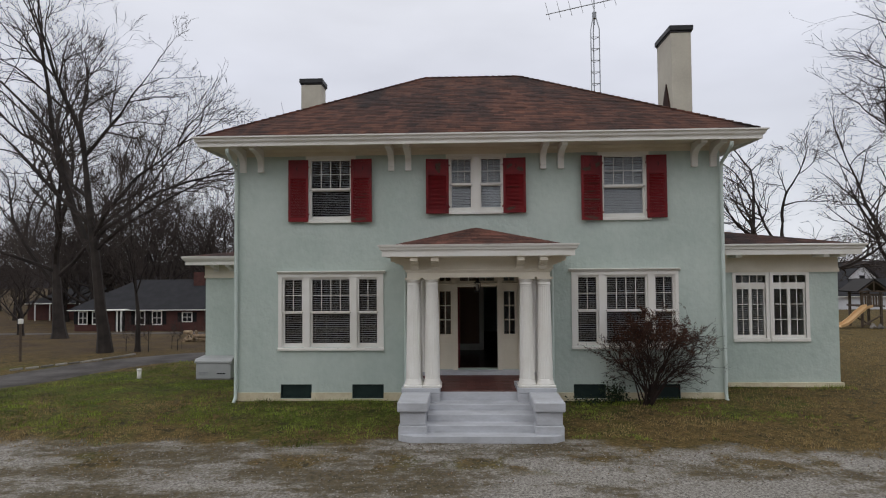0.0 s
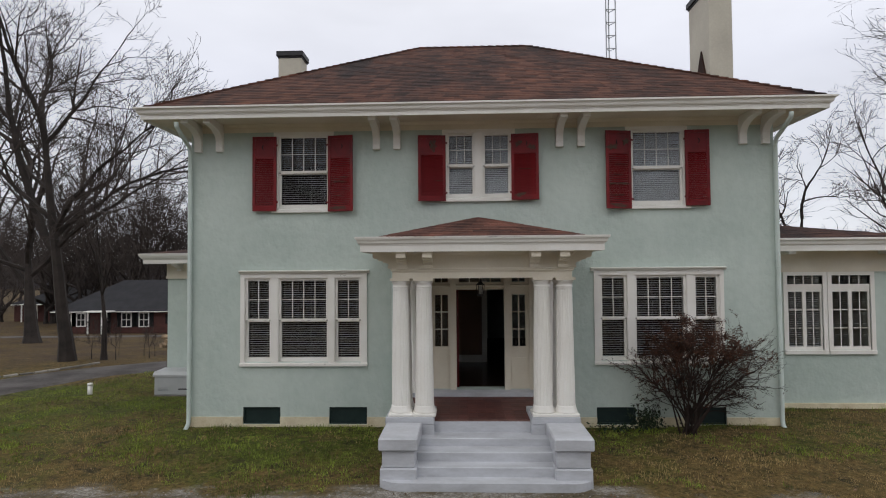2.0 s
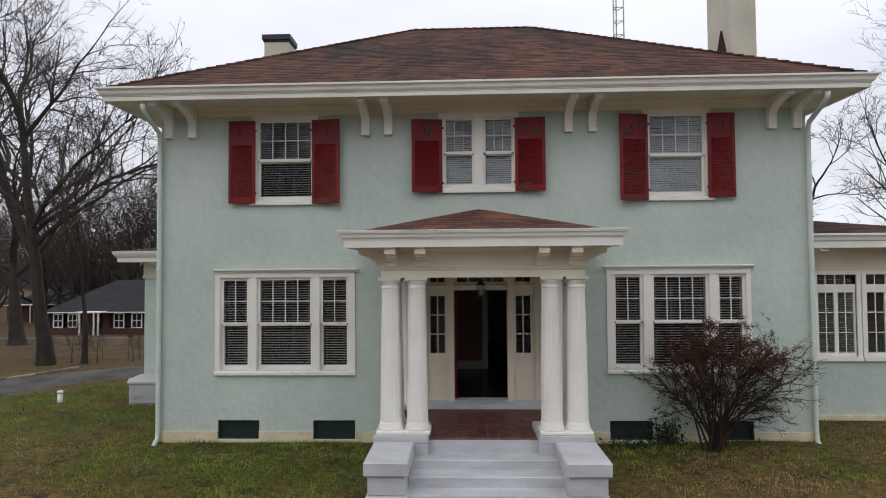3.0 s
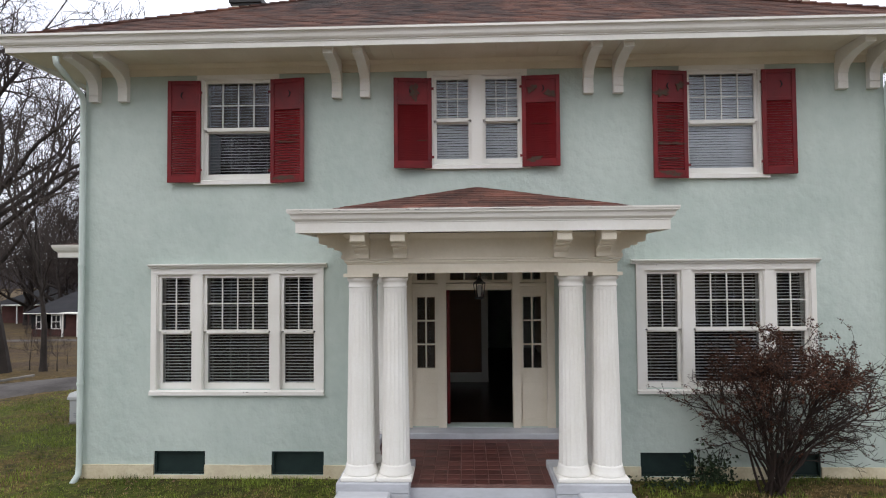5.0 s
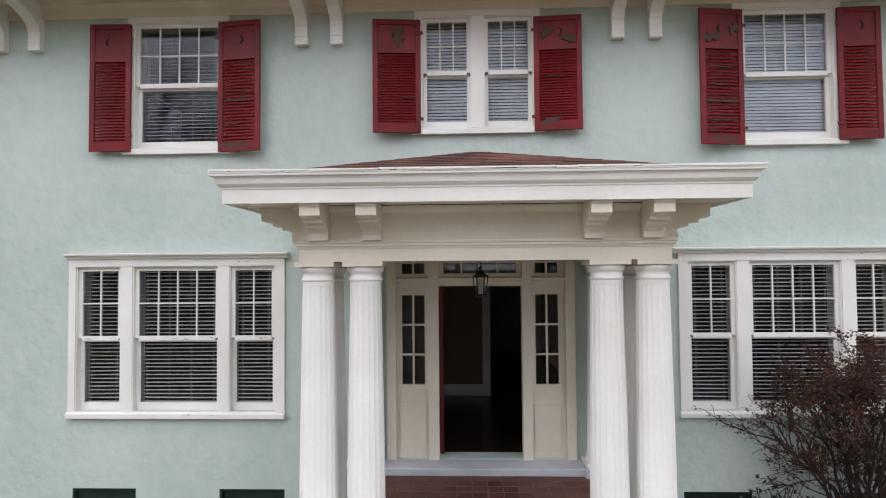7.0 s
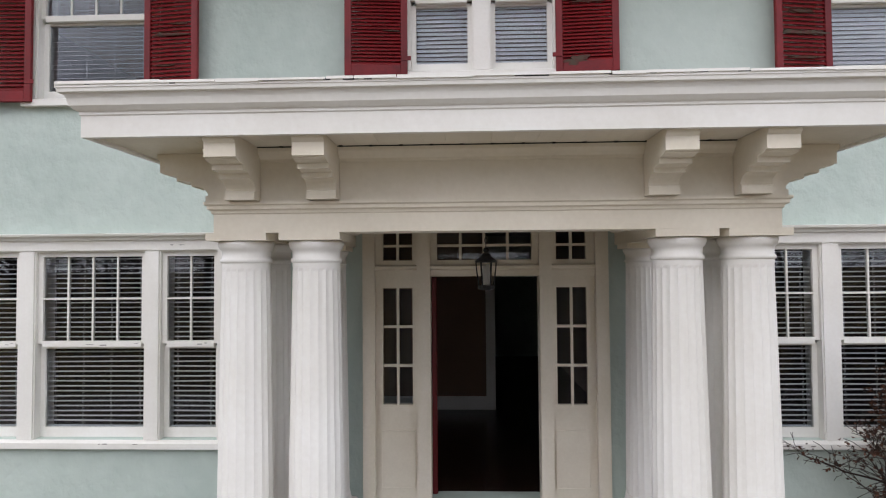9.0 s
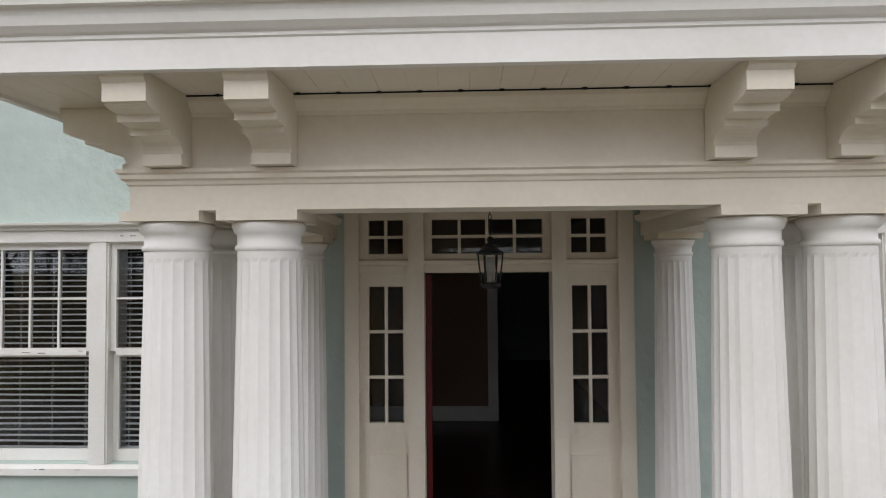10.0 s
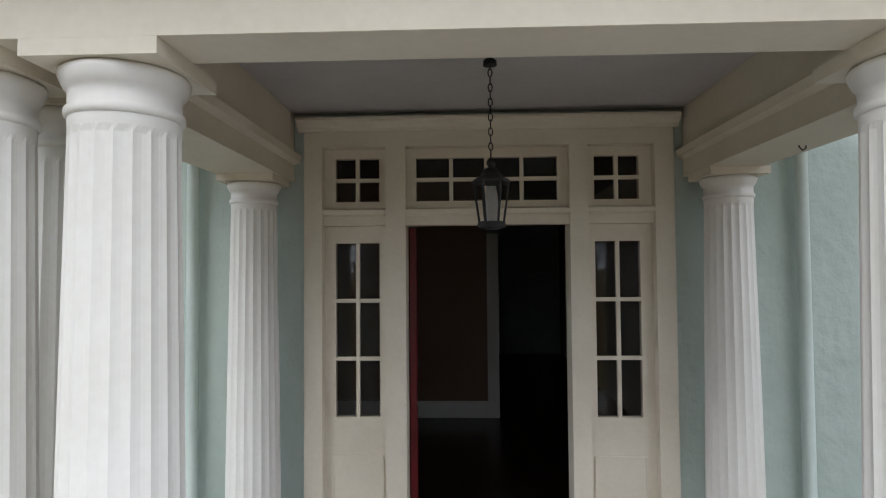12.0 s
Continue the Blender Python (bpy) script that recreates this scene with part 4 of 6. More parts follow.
for f in ((0, 1, 4), (1, 2, 4), (2, 3, 4), (3, 0, 4), (0, 3, 2, 1)):
    ld.faces.new([v[i] for i in f])
part("roof", ld, "shingle", left_wing)
for x in (-8.1, -7.62):
    bracket(left_wing, x, x + 0.13, LY - 0.032, 3.21, 3.43, 0.38, "white", True)

# ---- the porch ----
PX = -0.035
porch = thing("porch", (PX, -1.3, 0.0), "columned entrance porch with grey painted steps and shingle roof", "porch")
FZ, PZ = 0.80, 0.88
base = boxes((PX - 1.50, PX + 1.50, -2.05, -0.002, -0.2, FZ - 0.018))
part("porch_base", base, "step", porch)
part("threshold", soft_boxes(0.008, (-1.10, 1.12, -0.31, 0.238, FZ - 0.01, 0.872)), "step", porch, "pale grey painted door sill")
for s in (-1, 1):
    a, b = sorted((PX + s * 0.76, PX + s * 1.53))
    ped = part("pedestal", soft_boxes(0.01, (a, b, -2.20, -1.40, FZ - 0.03, PZ)), "step", porch, "grey painted column pedestal")
    part("pedestal_foot", boxes((a + 0.004, b - 0.004, -2.196, -2.025, 0.2, FZ - 0.031)), "step", ped)
    a, b = sorted((-0.005 + s * 1.085, -0.005 + s * 1.485))
    part("pedestal", soft_boxes(0.01, (a, b, -0.385, -0.004, FZ - 0.02, PZ)), "step", porch)
    a, b = sorted((PX + s * 1.29, PX + s * 1.50))
    part("porch_kerb", soft_boxes(0.008, (a, b, -1.398, -0.388, FZ - 0.03, 0.874)), "step", porch, "grey painted kerb beside the tile floor")
    a, b = (-1.55, -0.985) if s < 0 else (0.942, 1.512)
    ck = part("cheek_block", soft_boxes(0.015, (a + 0.045, b - 0.045, -3.03, -2.203, 0.37, 0.62)), "step", porch, "grey painted step cheek")
    part("cheek_foot", soft_boxes(0.015, (a + 0.02, b - 0.02, -3.06, -2.203, -0.1, 0.37)), "step", ck)
    part("cheek_cap", soft_boxes(0.02, (a, b, -3.09, -2.203, 0.62, 0.805)), "step", ck)
STEPS = [(-2.38, 0.611), (-2.68, 0.49), (-2.93, 0.354)]
for y, z in STEPS:
    part("step", soft_boxes(0.012, (-1.03, 1.03, y, -2.02, -0.1, z)), "step", porch, "worn grey painted concrete step")
slab = bmesh.new()
prof = [(-1.55, -2.2), (-1.55, -2.93)]
for i in range(9):
    a = i / 8 * math.pi / 2
    prof.append((-1.55 + 0.36 * (1 - math.cos(a)), -2.93 - 0.27 * math.sin(a)))
prof += [(-0.045 - x, y) for x, y in prof[::-1]]
prism(slab, prof, "z", -0.15, 0.217)
part("bottom_step", slab, "step", porch, "wide bottom step with rounded corners")

floor_base = part("porch_floor", boxes((PX - 1.46, PX + 1.46, -2.047, -0.311, FZ - 0.017, FZ - 0.004)), "mortar", porch, "dark red quarry tile floor with pale joints")
tile = bmesh.new()
box(tile, -0.0715, 0.0715, -0.0715, 0.0715, -0.008, 0.0)
bmesh.ops.bevel(tile, geom=[e for e in tile.edges if all(v.co.z > -0.001 for v in e.verts)], offset=0.003, segments=1, affect="EDGES")
tile_mesh = bpy.data.meshes.new("tile")
tile.to_mesh(tile_mesh)
tile.free()
tile_mesh.materials.append(M["tile"])
for i in range(17):
    for j in range(11):
        ob = under(new("tile", tile_mesh), floor_base)
        ob.location = (PX + (i - 8) * 0.152, -0.392 - j * 0.152, FZ + 0.001 * math.sin(i * 7 + j * 3))


def column(x, y, z0, k=1.0, sides=80):
    """A fluted column: plinth, base, tapering shaft, neck ring, echinus and abacus."""
    r0, r1 = 0.152 * k, 0.124 * k
    rows_ = [(r0 * 1.04, z0 + 0.145)] + [(r0 + (r1 - r0) * (t ** 1.25), z0 + 0.145 + (2.893 - z0 - 0.145) * t) for t in (0.008, 0.01, 0.25, 0.5, 0.75, 0.985, 0.994)] + [(r1 + 0.001, 2.893), (r1 + 0.001, 2.912)]
    col = part("column", lathe(bmesh.new(), rows_, x, y, sides, 0.005 * k, z0 + 0.155, 2.87), "white", porch, "white fluted column with a slight taper")
    part("plinth", soft_boxes(0.01, (x - 0.188 * k, x + 0.188 * k, y - 0.188 * k, y + 0.188 * k, z0, z0 + 0.05)), "white", col)
    part("column_base", lathe(bmesh.new(), [(0.180 * k, z0 + 0.05), (0.181 * k, z0 + 0.062), (0.174 * k, z0 + 0.082), (0.164 * k, z0 + 0.11), (0.158 * k, z0 + 0.14), (0.1555 * k, z0 + 0.158)], x, y, 40), "white", col, smooth=True)
    part("capital", lathe(bmesh.new(), [(r1, 2.908), (r1 + 0.008, 2.912), (r1 + 0.010, 2.921), (r1 + 0.008, 2.931), (r1 + 0.001, 2.935), (r1 + 0.002, 2.973), (r1 + 0.010, 2.978), (r1 + 0.016, 2.991), (r1 + 0.022, 3.006), (r1 + 0.022, 3.015), (r1 + 0.015, 3.023)], x, y, 36), "white", col, smooth=True)
    part("abacus", boxes((x - 0.156 * k, x + 0.156 * k, y - 0.156 * k, y + 0.156 * k, 3.024, 3.0622)), "cream", col)


for s in (-1, 1):
    column(0.938 if s > 0 else -0.957, -1.985, PZ)
    column(1.298 if s > 0 else -1.335, -1.985, PZ)
    column(1.298 if s > 0 else -1.335, -1.625, PZ)
    column(-0.004 + s * 1.283, -0.195, PZ, 0.97)

AX0, AX1, AY = PX - 1.41, PX + 1.43, -2.137
part("front_beam", boxes((AX0, AX1, AY, -1.965, 3.062, 3.49)), "cream", porch, "cream beam over the columns")
for a, b in ((AX0, -1.118), (1.115, AX1)):
    part("side_beam", boxes((a, b, -1.964, -0.002, 3.062, 3.49)), "cream", porch)
part("architrave_band", ring_moulding(bmesh.new(), [(-0.01, 3.0625), (0.004, 3.0625), (0.004, 3.157), (0.012, 3.162), (0.016, 3.175), (0.030, 3.182), (0.030, 3.198), (0.042, 3.205), (0.042, 3.218), (-0.01, 3.222)], AX0, AX1, AY, -0.002), "cream", porch)
part("frieze_moulding", ring_moulding(bmesh.new(), [(-0.01, 3.42), (0.008, 3.42), (0.012, 3.435), (0.03, 3.45), (0.045, 3.47), (0.05, 3.488), (-0.01, 3.488)], AX0, AX1, AY, -0.002), "cream", porch)
for s in (-1, 1):
    xi = 1.115 if s > 0 else -1.118
    inner = bmesh.new()
    prism(inner, [(xi, 3.16), (xi - s * 0.035, 3.175), (xi - s * 0.045, 3.21), (xi, 3.222)], "y", -1.963, -0.004)
    part("inner_moulding", inner, "cream", porch)
part("porch_ceiling", boxes((-1.116, 1.113, -1.963, -0.004, 3.455, 3.489)), "ceiling", porch, "pale grey boarded porch ceiling")
SX, SY = PX - 1.865, -2.515
for k in range(34):
    a = SX + (PX * 2 - 2 * SX) * k / 34
    b = SX + (PX * 2 - 2 * SX) * (k + 1) / 34
    part("soffit_board", boxes((max(a, SX + 0.013) + 0.0012, min(b, 2 * PX - SX - 0.013), SY + 0.013, -2.02, 3.492, 3.500)), "cream", porch)
for k in range(20):
    a, b = -2.02 + 2.016 * k / 20, -2.02 + 2.016 * (k + 1) / 20
    part("soffit_board", boxes((SX + 0.014, AX0 + 0.02, a + 0.0006, b - 0.0006, 3.492, 3.500)), "cream", porch)
    part("soffit_board", boxes((AX1 - 0.02, 2 * PX - SX - 0.014, a + 0.0006, b - 0.0006, 3.492, 3.500)), "cream", porch)
part("porch_soffit", boxes((SX + 0.013, 2 * PX - SX - 0.013, SY + 0.013, -0.004, 3.504, 3.52)), "cream", porch, "cream backing above the soffit boards")
# solid dark bars draw the shade in the gap behind the soffit
vents = boxes((AX0 + 0.05, AX1 - 0.05, AY - 0.0545, AY - 0.051, 3.4865, 3.4915))
for k in range(19):
    x = AX0 + 0.06 + (AX1 - AX0 - 0.12) * k / 18
    box(vents, x - 0.008, x + 0.008, AY - 0.066, AY - 0.0546, 3.4845, 3.4915)
tagged(part("soffit_gap", vents, "dark", porch, "dark strip and blocks drawn for the shaded gap and vent ends behind the soffit"), kind="stuff")
part("porch_fascia", ring_moulding(bmesh.new(), [(-0.03, 3.478), (0.0, 3.478), (0.0, 3.575), (0.006, 3.58), (0.006, 3.592), (0.018, 3.598), (0.035, 3.615), (0.042, 3.645), (0.05, 3.665), (0.068, 3.668), (0.07, 3.684), (0.074, 3.686), (0.074, 3.700), (-0.03, 3.704)], SX, 2 * PX - SX, SY, -0.002), "white", porch, "white fascia with moulded gutter")
chips, rc = bmesh.new(), random.Random(31)
for k in range(26):
    x = rc.uniform(SX + 0.02, 2 * PX - SX - 0.1)
    w, h = rc.uniform(0.015, 0.11), rc.uniform(0.002, 0.006)
    box(chips, x, x + w, SY - 0.0765, SY - 0.073, 3.6995 - h, 3.7015)
tagged(part("flaked_edge", chips, "black", porch, "dark bare spots where paint has flaked"), kind="stuff")
for a, b in ((-1.355, -1.207), (-0.948, -0.800), (0.728, 0.876), (1.168, 1.316)):
    bracket(porch, a, b, AY - 0.004, 3.222, 3.49, 0.33, "cream", True)
for s in (-1, 1):
    for y in (-1.98, -1.62):
        o = bracket(porch, -0.069, 0.069, 0, 3.222, 3.49, 0.33, "cream", True)
        o.data.transform(Matrix.Translation((AX0 - 0.004 if s < 0 else AX1 + 0.004, y, 0)) @ Matrix.Rotation(radians(-90 if s < 0 else 90), 4, "Z"))
pr = bmesh.new()
q0, q1, qy = PX - 1.72, PX + 1.72, -2.45
v = [pr.verts.new(p) for p in ((q0, qy, 3.694), (q1, qy, 3.694), (q1, -0.003, 3.694), (q0, -0.003, 3.694), (PX, -0.95, 4.135), (PX, -0.003, 4.135))]
for f in ((0, 1, 4), (1, 2, 5, 4), (3, 0, 4, 5), (0, 3, 2, 1), (2, 3, 5)):
    pr.faces.new([v[i] for i in f])
part("gutter_deck", boxes((SX - 0.05, 2 * PX - SX + 0.05, SY - 0.05, -0.003, 3.683, 3.692)), "galv", porch)
rag = random.Random(23)
x = SX - 0.07
while x < 2 * PX - SX + 0.05:
    w, h = rag.uniform(0.10, 0.5), rag.uniform(0.002, 0.007)
    part("flashing", boxes((x, min(x + w - rag.choice((0.0, 0.0, 0.006)), 2 * PX - SX + 0.075), SY - 0.079 - rag.uniform(0, 0.004), SY - 0.02, 3.6995 - rag.uniform(0.0, 0.006), 3.705 + h)), "white", porch, "peeling white roof-edge flashing")
    x += w
# porch slopes take the brightened copy of the shingle colour
proof = part("porch_roof", pr, "porch_shingle_lit", porch, "low hipped red-brown shingle porch roof")
shingles("roof_shingles", ((q0, qy, 3.694), (q1, qy, 3.694), (PX, -0.95, 4.135), (PX, -0.95, 4.135)), 0.13, 0.28, proof, seed=11, material="porch_shingle_lit")
shingles("roof_shingles", ((q1, qy, 3.694), (q1, -0.003, 3.694), (PX, -0.003, 4.135), (PX, -0.95, 4.135)), 0.13, 0.28, proof, seed=12, material="porch_shingle_lit")
shingles("roof_shingles", ((q0, -0.003, 3.694), (q0, qy, 3.694), (PX, -0.95, 4.135), (PX, -0.003, 4.135)), 0.13, 0.28, proof, seed=13, material="porch_shingle_lit")
for s, x in ((-1, -1.69), (1, 1.74)):
    ds = bmesh.new()
    tube(ds, [(x, -0.30, 3.47), (x, -0.10, 3.36), (x, -0.06, 3.28), (x, -0.06, 0.30), (x, -0.16, 0.20)], 0.036, 10)
    part("downspout", ds, "greenpipe", porch, "pale green downspout beside the porch", True)

# ---- entrance ----
entry = thing("door_surround", (0, 0, 0.88), "cream door surround with sidelights and transom lights", "door surround")
Z0, Y0 = 0.873, -0.02
ZT = 3.255
fx = [(-1.055, -0.95), (-0.585, -0.468), (0.468, 0.573), (0.948, 1.055)]
sur = boxes(*[(a, b, -0.03, 0.14, Z0, ZT) for a, b in fx], (-1.055, 1.055, -0.03, 0.14, ZT, 3.345))
part("frame", sur, "cream", entry)
hd = bmesh.new()
prism(hd, [(-0.002, 3.345), (-0.05, 3.345), (-0.055, 3.36), (-0.075, 3.375), (-0.085, 3.392), (-0.105, 3.398), (-0.105, 3.414), (-0.002, 3.418)], "x", -1.085, 1.08)
part("head_moulding", hd, "cream", entry)
bar = bmesh.new()
for a, b in ((-0.95, -0.585), (-0.468, 0.468), (0.573, 0.948)):
    prism(bar, [(0.10, 2.803), (0.0, 2.803), (0.0, 2.858), (-0.02, 2.868), (-0.025, 2.892), (0.02, 2.905), (0.10, 2.905)], "x", a, b)
part("transom_bar", bar, "cream", entry)


def glazed(name, x0, x1, z0, z1, gx0, gx1, gz0, gz1, cols, rows_, label):
    y = 0.035
    fr = boxes((x0, gx0, y, y + 0.045, z0, z1), (gx1, x1, y, y + 0.045, z0, z1), (gx0, gx1, y, y + 0.045, z0, gz0), (gx0, gx1, y, y + 0.045, gz1, z1))
    p = part(name, fr, "cream", entry, label)
    bars = boxes(*[(gx0 + (gx1 - gx0) * i / cols - 0.011, gx0 + (gx1 - gx0) * i / cols + 0.011, y + 0.006, y + 0.038, gz0, gz1) for i in range(1, cols)])
    for j in range(1, rows_):
        z = gz0 + (gz1 - gz0) * j / rows_
        box(bars, gx0, gx1, y + 0.005, y + 0.039, z - 0.011, z + 0.011)
    part("muntin", bars, "cream", p)
    for i in range(cols):
        for j in range(rows_):
            a, b = gx0 + (gx1 - gx0) * i / cols, gx0 + (gx1 - gx0) * (i + 1) / cols
            c, d = gz0 + (gz1 - gz0) * j / rows_, gz0 + (gz1 - gz0) * (j + 1) / rows_
            part("pane", boxes((a + 0.012, b - 0.012, y + 0.02, y + 0.024, c + 0.012, d - 0.012)), "glass", p).visible_shadow = False
    return p


for a, b, ga, gb in ((-0.95, -0.585, -0.886, -0.628), (0.573, 0.948, 0.620, 0.877)):
    glazed("side_transom", a, b, 2.906, ZT - 0.001, ga, gb, 2.945, 3.199, 2, 2, "small four-pane transom light")
    p = glazed("sidelight", a, b, Z0, 2.802, ga, gb, 1.695, 2.703, 2, 3, "six-pane sidelight over a wooden panel")
    part("panel", boxes((ga - 0.01, gb + 0.01, 0.030, 0.034, 0.99, 1.46)), "cream", p)
    part("panel_moulding", boxes((ga - 0.02, gb + 0.02, 0.024, 0.0345, 1.46, 1.475), (ga - 0.02, gb + 0.02, 0.024, 0.0345, 0.975, 0.99), (ga - 0.02, ga - 0.008, 0.024, 0.0345, 0.99, 1.46), (gb + 0.008, gb + 0.02, 0.024, 0.0345, 0.99, 1.46)), "cream", p)
glazed("transom", -0.468, 0.468, 2.906, ZT - 0.001, -0.412, 0.409, 2.945, 3.199, 4, 2, "eight-pane transom light over the door")
# open red front door, swung in
leaf = soft_boxes(0.004, (-0.466, -0.422, 0.15, 1.03, 0.885, 2.796))
door = tagged(part("front_door", leaf, "doorpaint"), "red panelled front door standing wide open inwards", "door")
part("panel", boxes((-0.423, -0.414, 0.27, 0.54, 1.05, 1.70), (-0.423, -0.414, 0.66, 0.92, 1.05, 1.70), (-0.423, -0.414, 0.27, 0.54, 1.85, 2.62), (-0.423, -0.414, 0.66, 0.92, 1.85, 2.62)), "doorpaint", door)
kn = bmesh.new()
tube(kn, [(-0.42, 0.97, 1.85), (-0.385, 0.97, 1.85), (-0.37, 0.97, 1.85)], [0.012, 0.012, 0.028], 10)
part("door_knob", kn, "galv", door)

swing = Vector((-0.466, 0.15, 0.0))
door.matrix_world = Matrix.Translation(swing) @ Matrix.Rotation(radians(7), 4, "Z") @ Matrix.Translation(-swing)

# hanging lantern
lx, ly = -0.016, -0.867
lan = thing("hanging_lantern", (lx, ly, 2.72), "black metal hanging lantern with clear glass on a chain", "lantern")
part("canopy", lathe(bmesh.new(), [(0.030, 3.425), (0.028, 3.445), (0.018, 3.454)], lx, ly, 16), "black", lan)
for i in range(13):
    z = 3.425 - i * 0.032
    k = bmesh.new()
    pts = [(0.009 * math.cos(a), 0.019 * math.sin(a)) for a in np.linspace(0, 2 * math.pi, 9)]
    tube(k, [(lx + (u if i % 2 else 0), ly + (0 if i % 2 else u), z + w) for u, w in pts], 0.0028, 5)
    part("chain_link", k, "black", lan)
part("lantern_top", lathe(bmesh.new(), [(0.012, 3.02), (0.022, 3.0), (0.012, 2.985), (0.03, 2.975), (0.04, 2.955), (0.066, 2.935), (0.082, 2.925), (0.082, 2.915), (0.07, 2.913)], lx, ly, 12), "black", lan)
for i in range(6):
    a = i * math.pi / 3
    part("cage_bar", tube(bmesh.new(), [(lx + 0.072 * math.cos(a), ly + 0.072 * math.sin(a), 2.913), (lx + 0.068 * math.cos(a), ly + 0.068 * math.sin(a), 2.86), (lx + 0.052 * math.cos(a), ly + 0.052 * math.sin(a), 2.745)], 0.005, 5), "black", lan)
part("lantern_foot", lathe(bmesh.new(), [(0.03, 2.715), (0.058, 2.725), (0.06, 2.745), (0.05, 2.75)], lx, ly, 12), "black", lan)
part("glass_chimney", lathe(bmesh.new(), [(0.03, 2.751), (0.032, 2.80), (0.026, 2.87), (0.02, 2.90)], lx, ly, 12), "bulb", lan, "frosted glass tube")

# ---- trees ----
def limbs(rnd, start, way, length, radius, level, plan, out):
    """Grows one branch and its children; adds (level, points, radii) rows to out."""
    p = plan[level]
    n = p["seg"]
    pts, rad = [Vector(start)], [radius]
    d = Vector(way).normalized()
    for i in range(n):
        d = (d + Vector((rnd.gauss(0, 1), rnd.gauss(0, 1), rnd.gauss(0, 1))) * p["wander"] + Vector((0, 0, p["lift"]))).normalized()
        pts.append(pts[-1] + d * (length / n))
        rad.append(radius * (1 - (1 - p["tip"]) * (i + 1) / n))
    out.append((level, pts, rad))
    if level + 1 >= len(plan):
        return
    for k in range(rnd.randint(*p["kids"])):
        t = rnd.uniform(p["from"], 1.0) if k or level > 1 else 0.99
        f = t * n
        i = min(n - 1, int(f))
        q = pts[i].lerp(pts[i + 1], f - i)
        along = (pts[i + 1] - pts[i]).normalized()
        side = along.cross(Vector((rnd.gauss(0, 1), rnd.gauss(0, 1), rnd.gauss(0, 1)))).normalized()
        a = radians(rnd.uniform(*p["angle"])) * (0.3 if k == 0 and level < 2 else 1.0)
        way2 = along * math.cos(a) + side * math.sin(a)
        if level >= 1:
            way2.z = way2.z * 0.8 + 0.1
        r2 = max(rad[i], 0.4 * radius) * rnd.uniform(0.50, 0.76)
        limbs(rnd, q, way2, length * rnd.uniform(*p["grow"]) * (1.15 - 0.4 * t), r2, level + 1, plan, out)


def branch_mesh(name, rows, material, thin=0.0):
    verts, faces = [], []
    for level, pts, rad in rows:
        sides = 7 if level == 0 else 5 if level <= 2 else 3
        base, u = len(verts), None
        for i, p in enumerate(pts):
            d = (pts[min(i + 1, len(pts) - 1)] - pts[max(i - 1, 0)]).normalized()
            if u is None:
                u = d.cross(Vector((0.3, 0.2, 1)) if abs(d.z) < 0.9 else Vector((1, 0.1, 0)))
            u = (u - d * u.dot(d)).normalized()
            v = d.cross(u)
            for k in range(sides):
                a = 2 * math.pi * k / sides
                verts.append(p + max(rad[i], thin) * (u * math.cos(a) + v * math.sin(a)))
        for i in range(len(pts) - 1):
            for k in range(sides):
                a, b = base + i * sides + k, base + i * sides + (k + 1) % sides
                faces.append((a, b, b + sides, a + sides))
    return mesh_of(name, verts, faces, material)


def tree(seed, height, at, plan_kids, label, lean=(0, 0, 1), fork=0.3, thick=0.40, spread=1.0):
    rnd = random.Random(seed)
    plan = [
        dict(seg=8, wander=0.09, lift=0.06, tip=0.12, kids=plan_kids[0], angle=(25, 72), grow=(0.85, 1.25), **{"from": fork}),
        dict(seg=10, wander=0.15, lift=0.04, tip=0.22, kids=plan_kids[1], angle=(25, 65), grow=(0.45, 0.75), **{"from": 0.22}),
        dict(seg=6, wander=0.14, lift=0.05, tip=0.35, kids=plan_kids[2], angle=(25, 60), grow=(0.45, 0.72), **{"from": 0.2}),
        dict(seg=5, wander=0.15, lift=0.04, tip=0.4, kids=plan_kids[3], angle=(25, 60), grow=(0.45, 0.75), **{"from": 0.15}),
        dict(seg=4, wander=0.17, lift=0.03, tip=0.5, kids=plan_kids[4], angle=(22, 55), grow=(0.5, 0.8), **{"from": 0.15}),
        dict(seg=3, wander=0.22, lift=0.03, tip=0.6, kids=(0, 0), angle=(20, 50), grow=(0.5, 0.8), **{"from": 0.2}),
    ]
    out = []
    limbs(rnd, (0, 0, -0.3), lean, height * 0.50, thick, 0, plan, out)
    # root flare
    lv, pts, rad = out[0]
    rad[0] *= 1.35
    top = max(p.z for _, ps, _ in out for p in ps)
    k = height / top
    out = [(lv, [Vector((p.x * k * spread, p.y * k * spread, p.z * k)) for p in ps], rs) for lv, ps, rs in out]
    t = thing("tree", at, label, "tree")
    tr = under(new("trunk", branch_mesh("trunk", [r for r in out if r[0] <= 1], "bark")), None)
    tr.parent = t
    cr = new("crown", branch_mesh("crown", [r for r in out if r[0] > 1], "twig", 0.012))
    cr.parent = t
    return t


def plant(src, x, y, turn, size, dz=0.0):
    return copy_thing(src, pose(x, y, ground_z(x, y) + dz, 0, 0, turn) @ Matrix.Scale(size, 4))


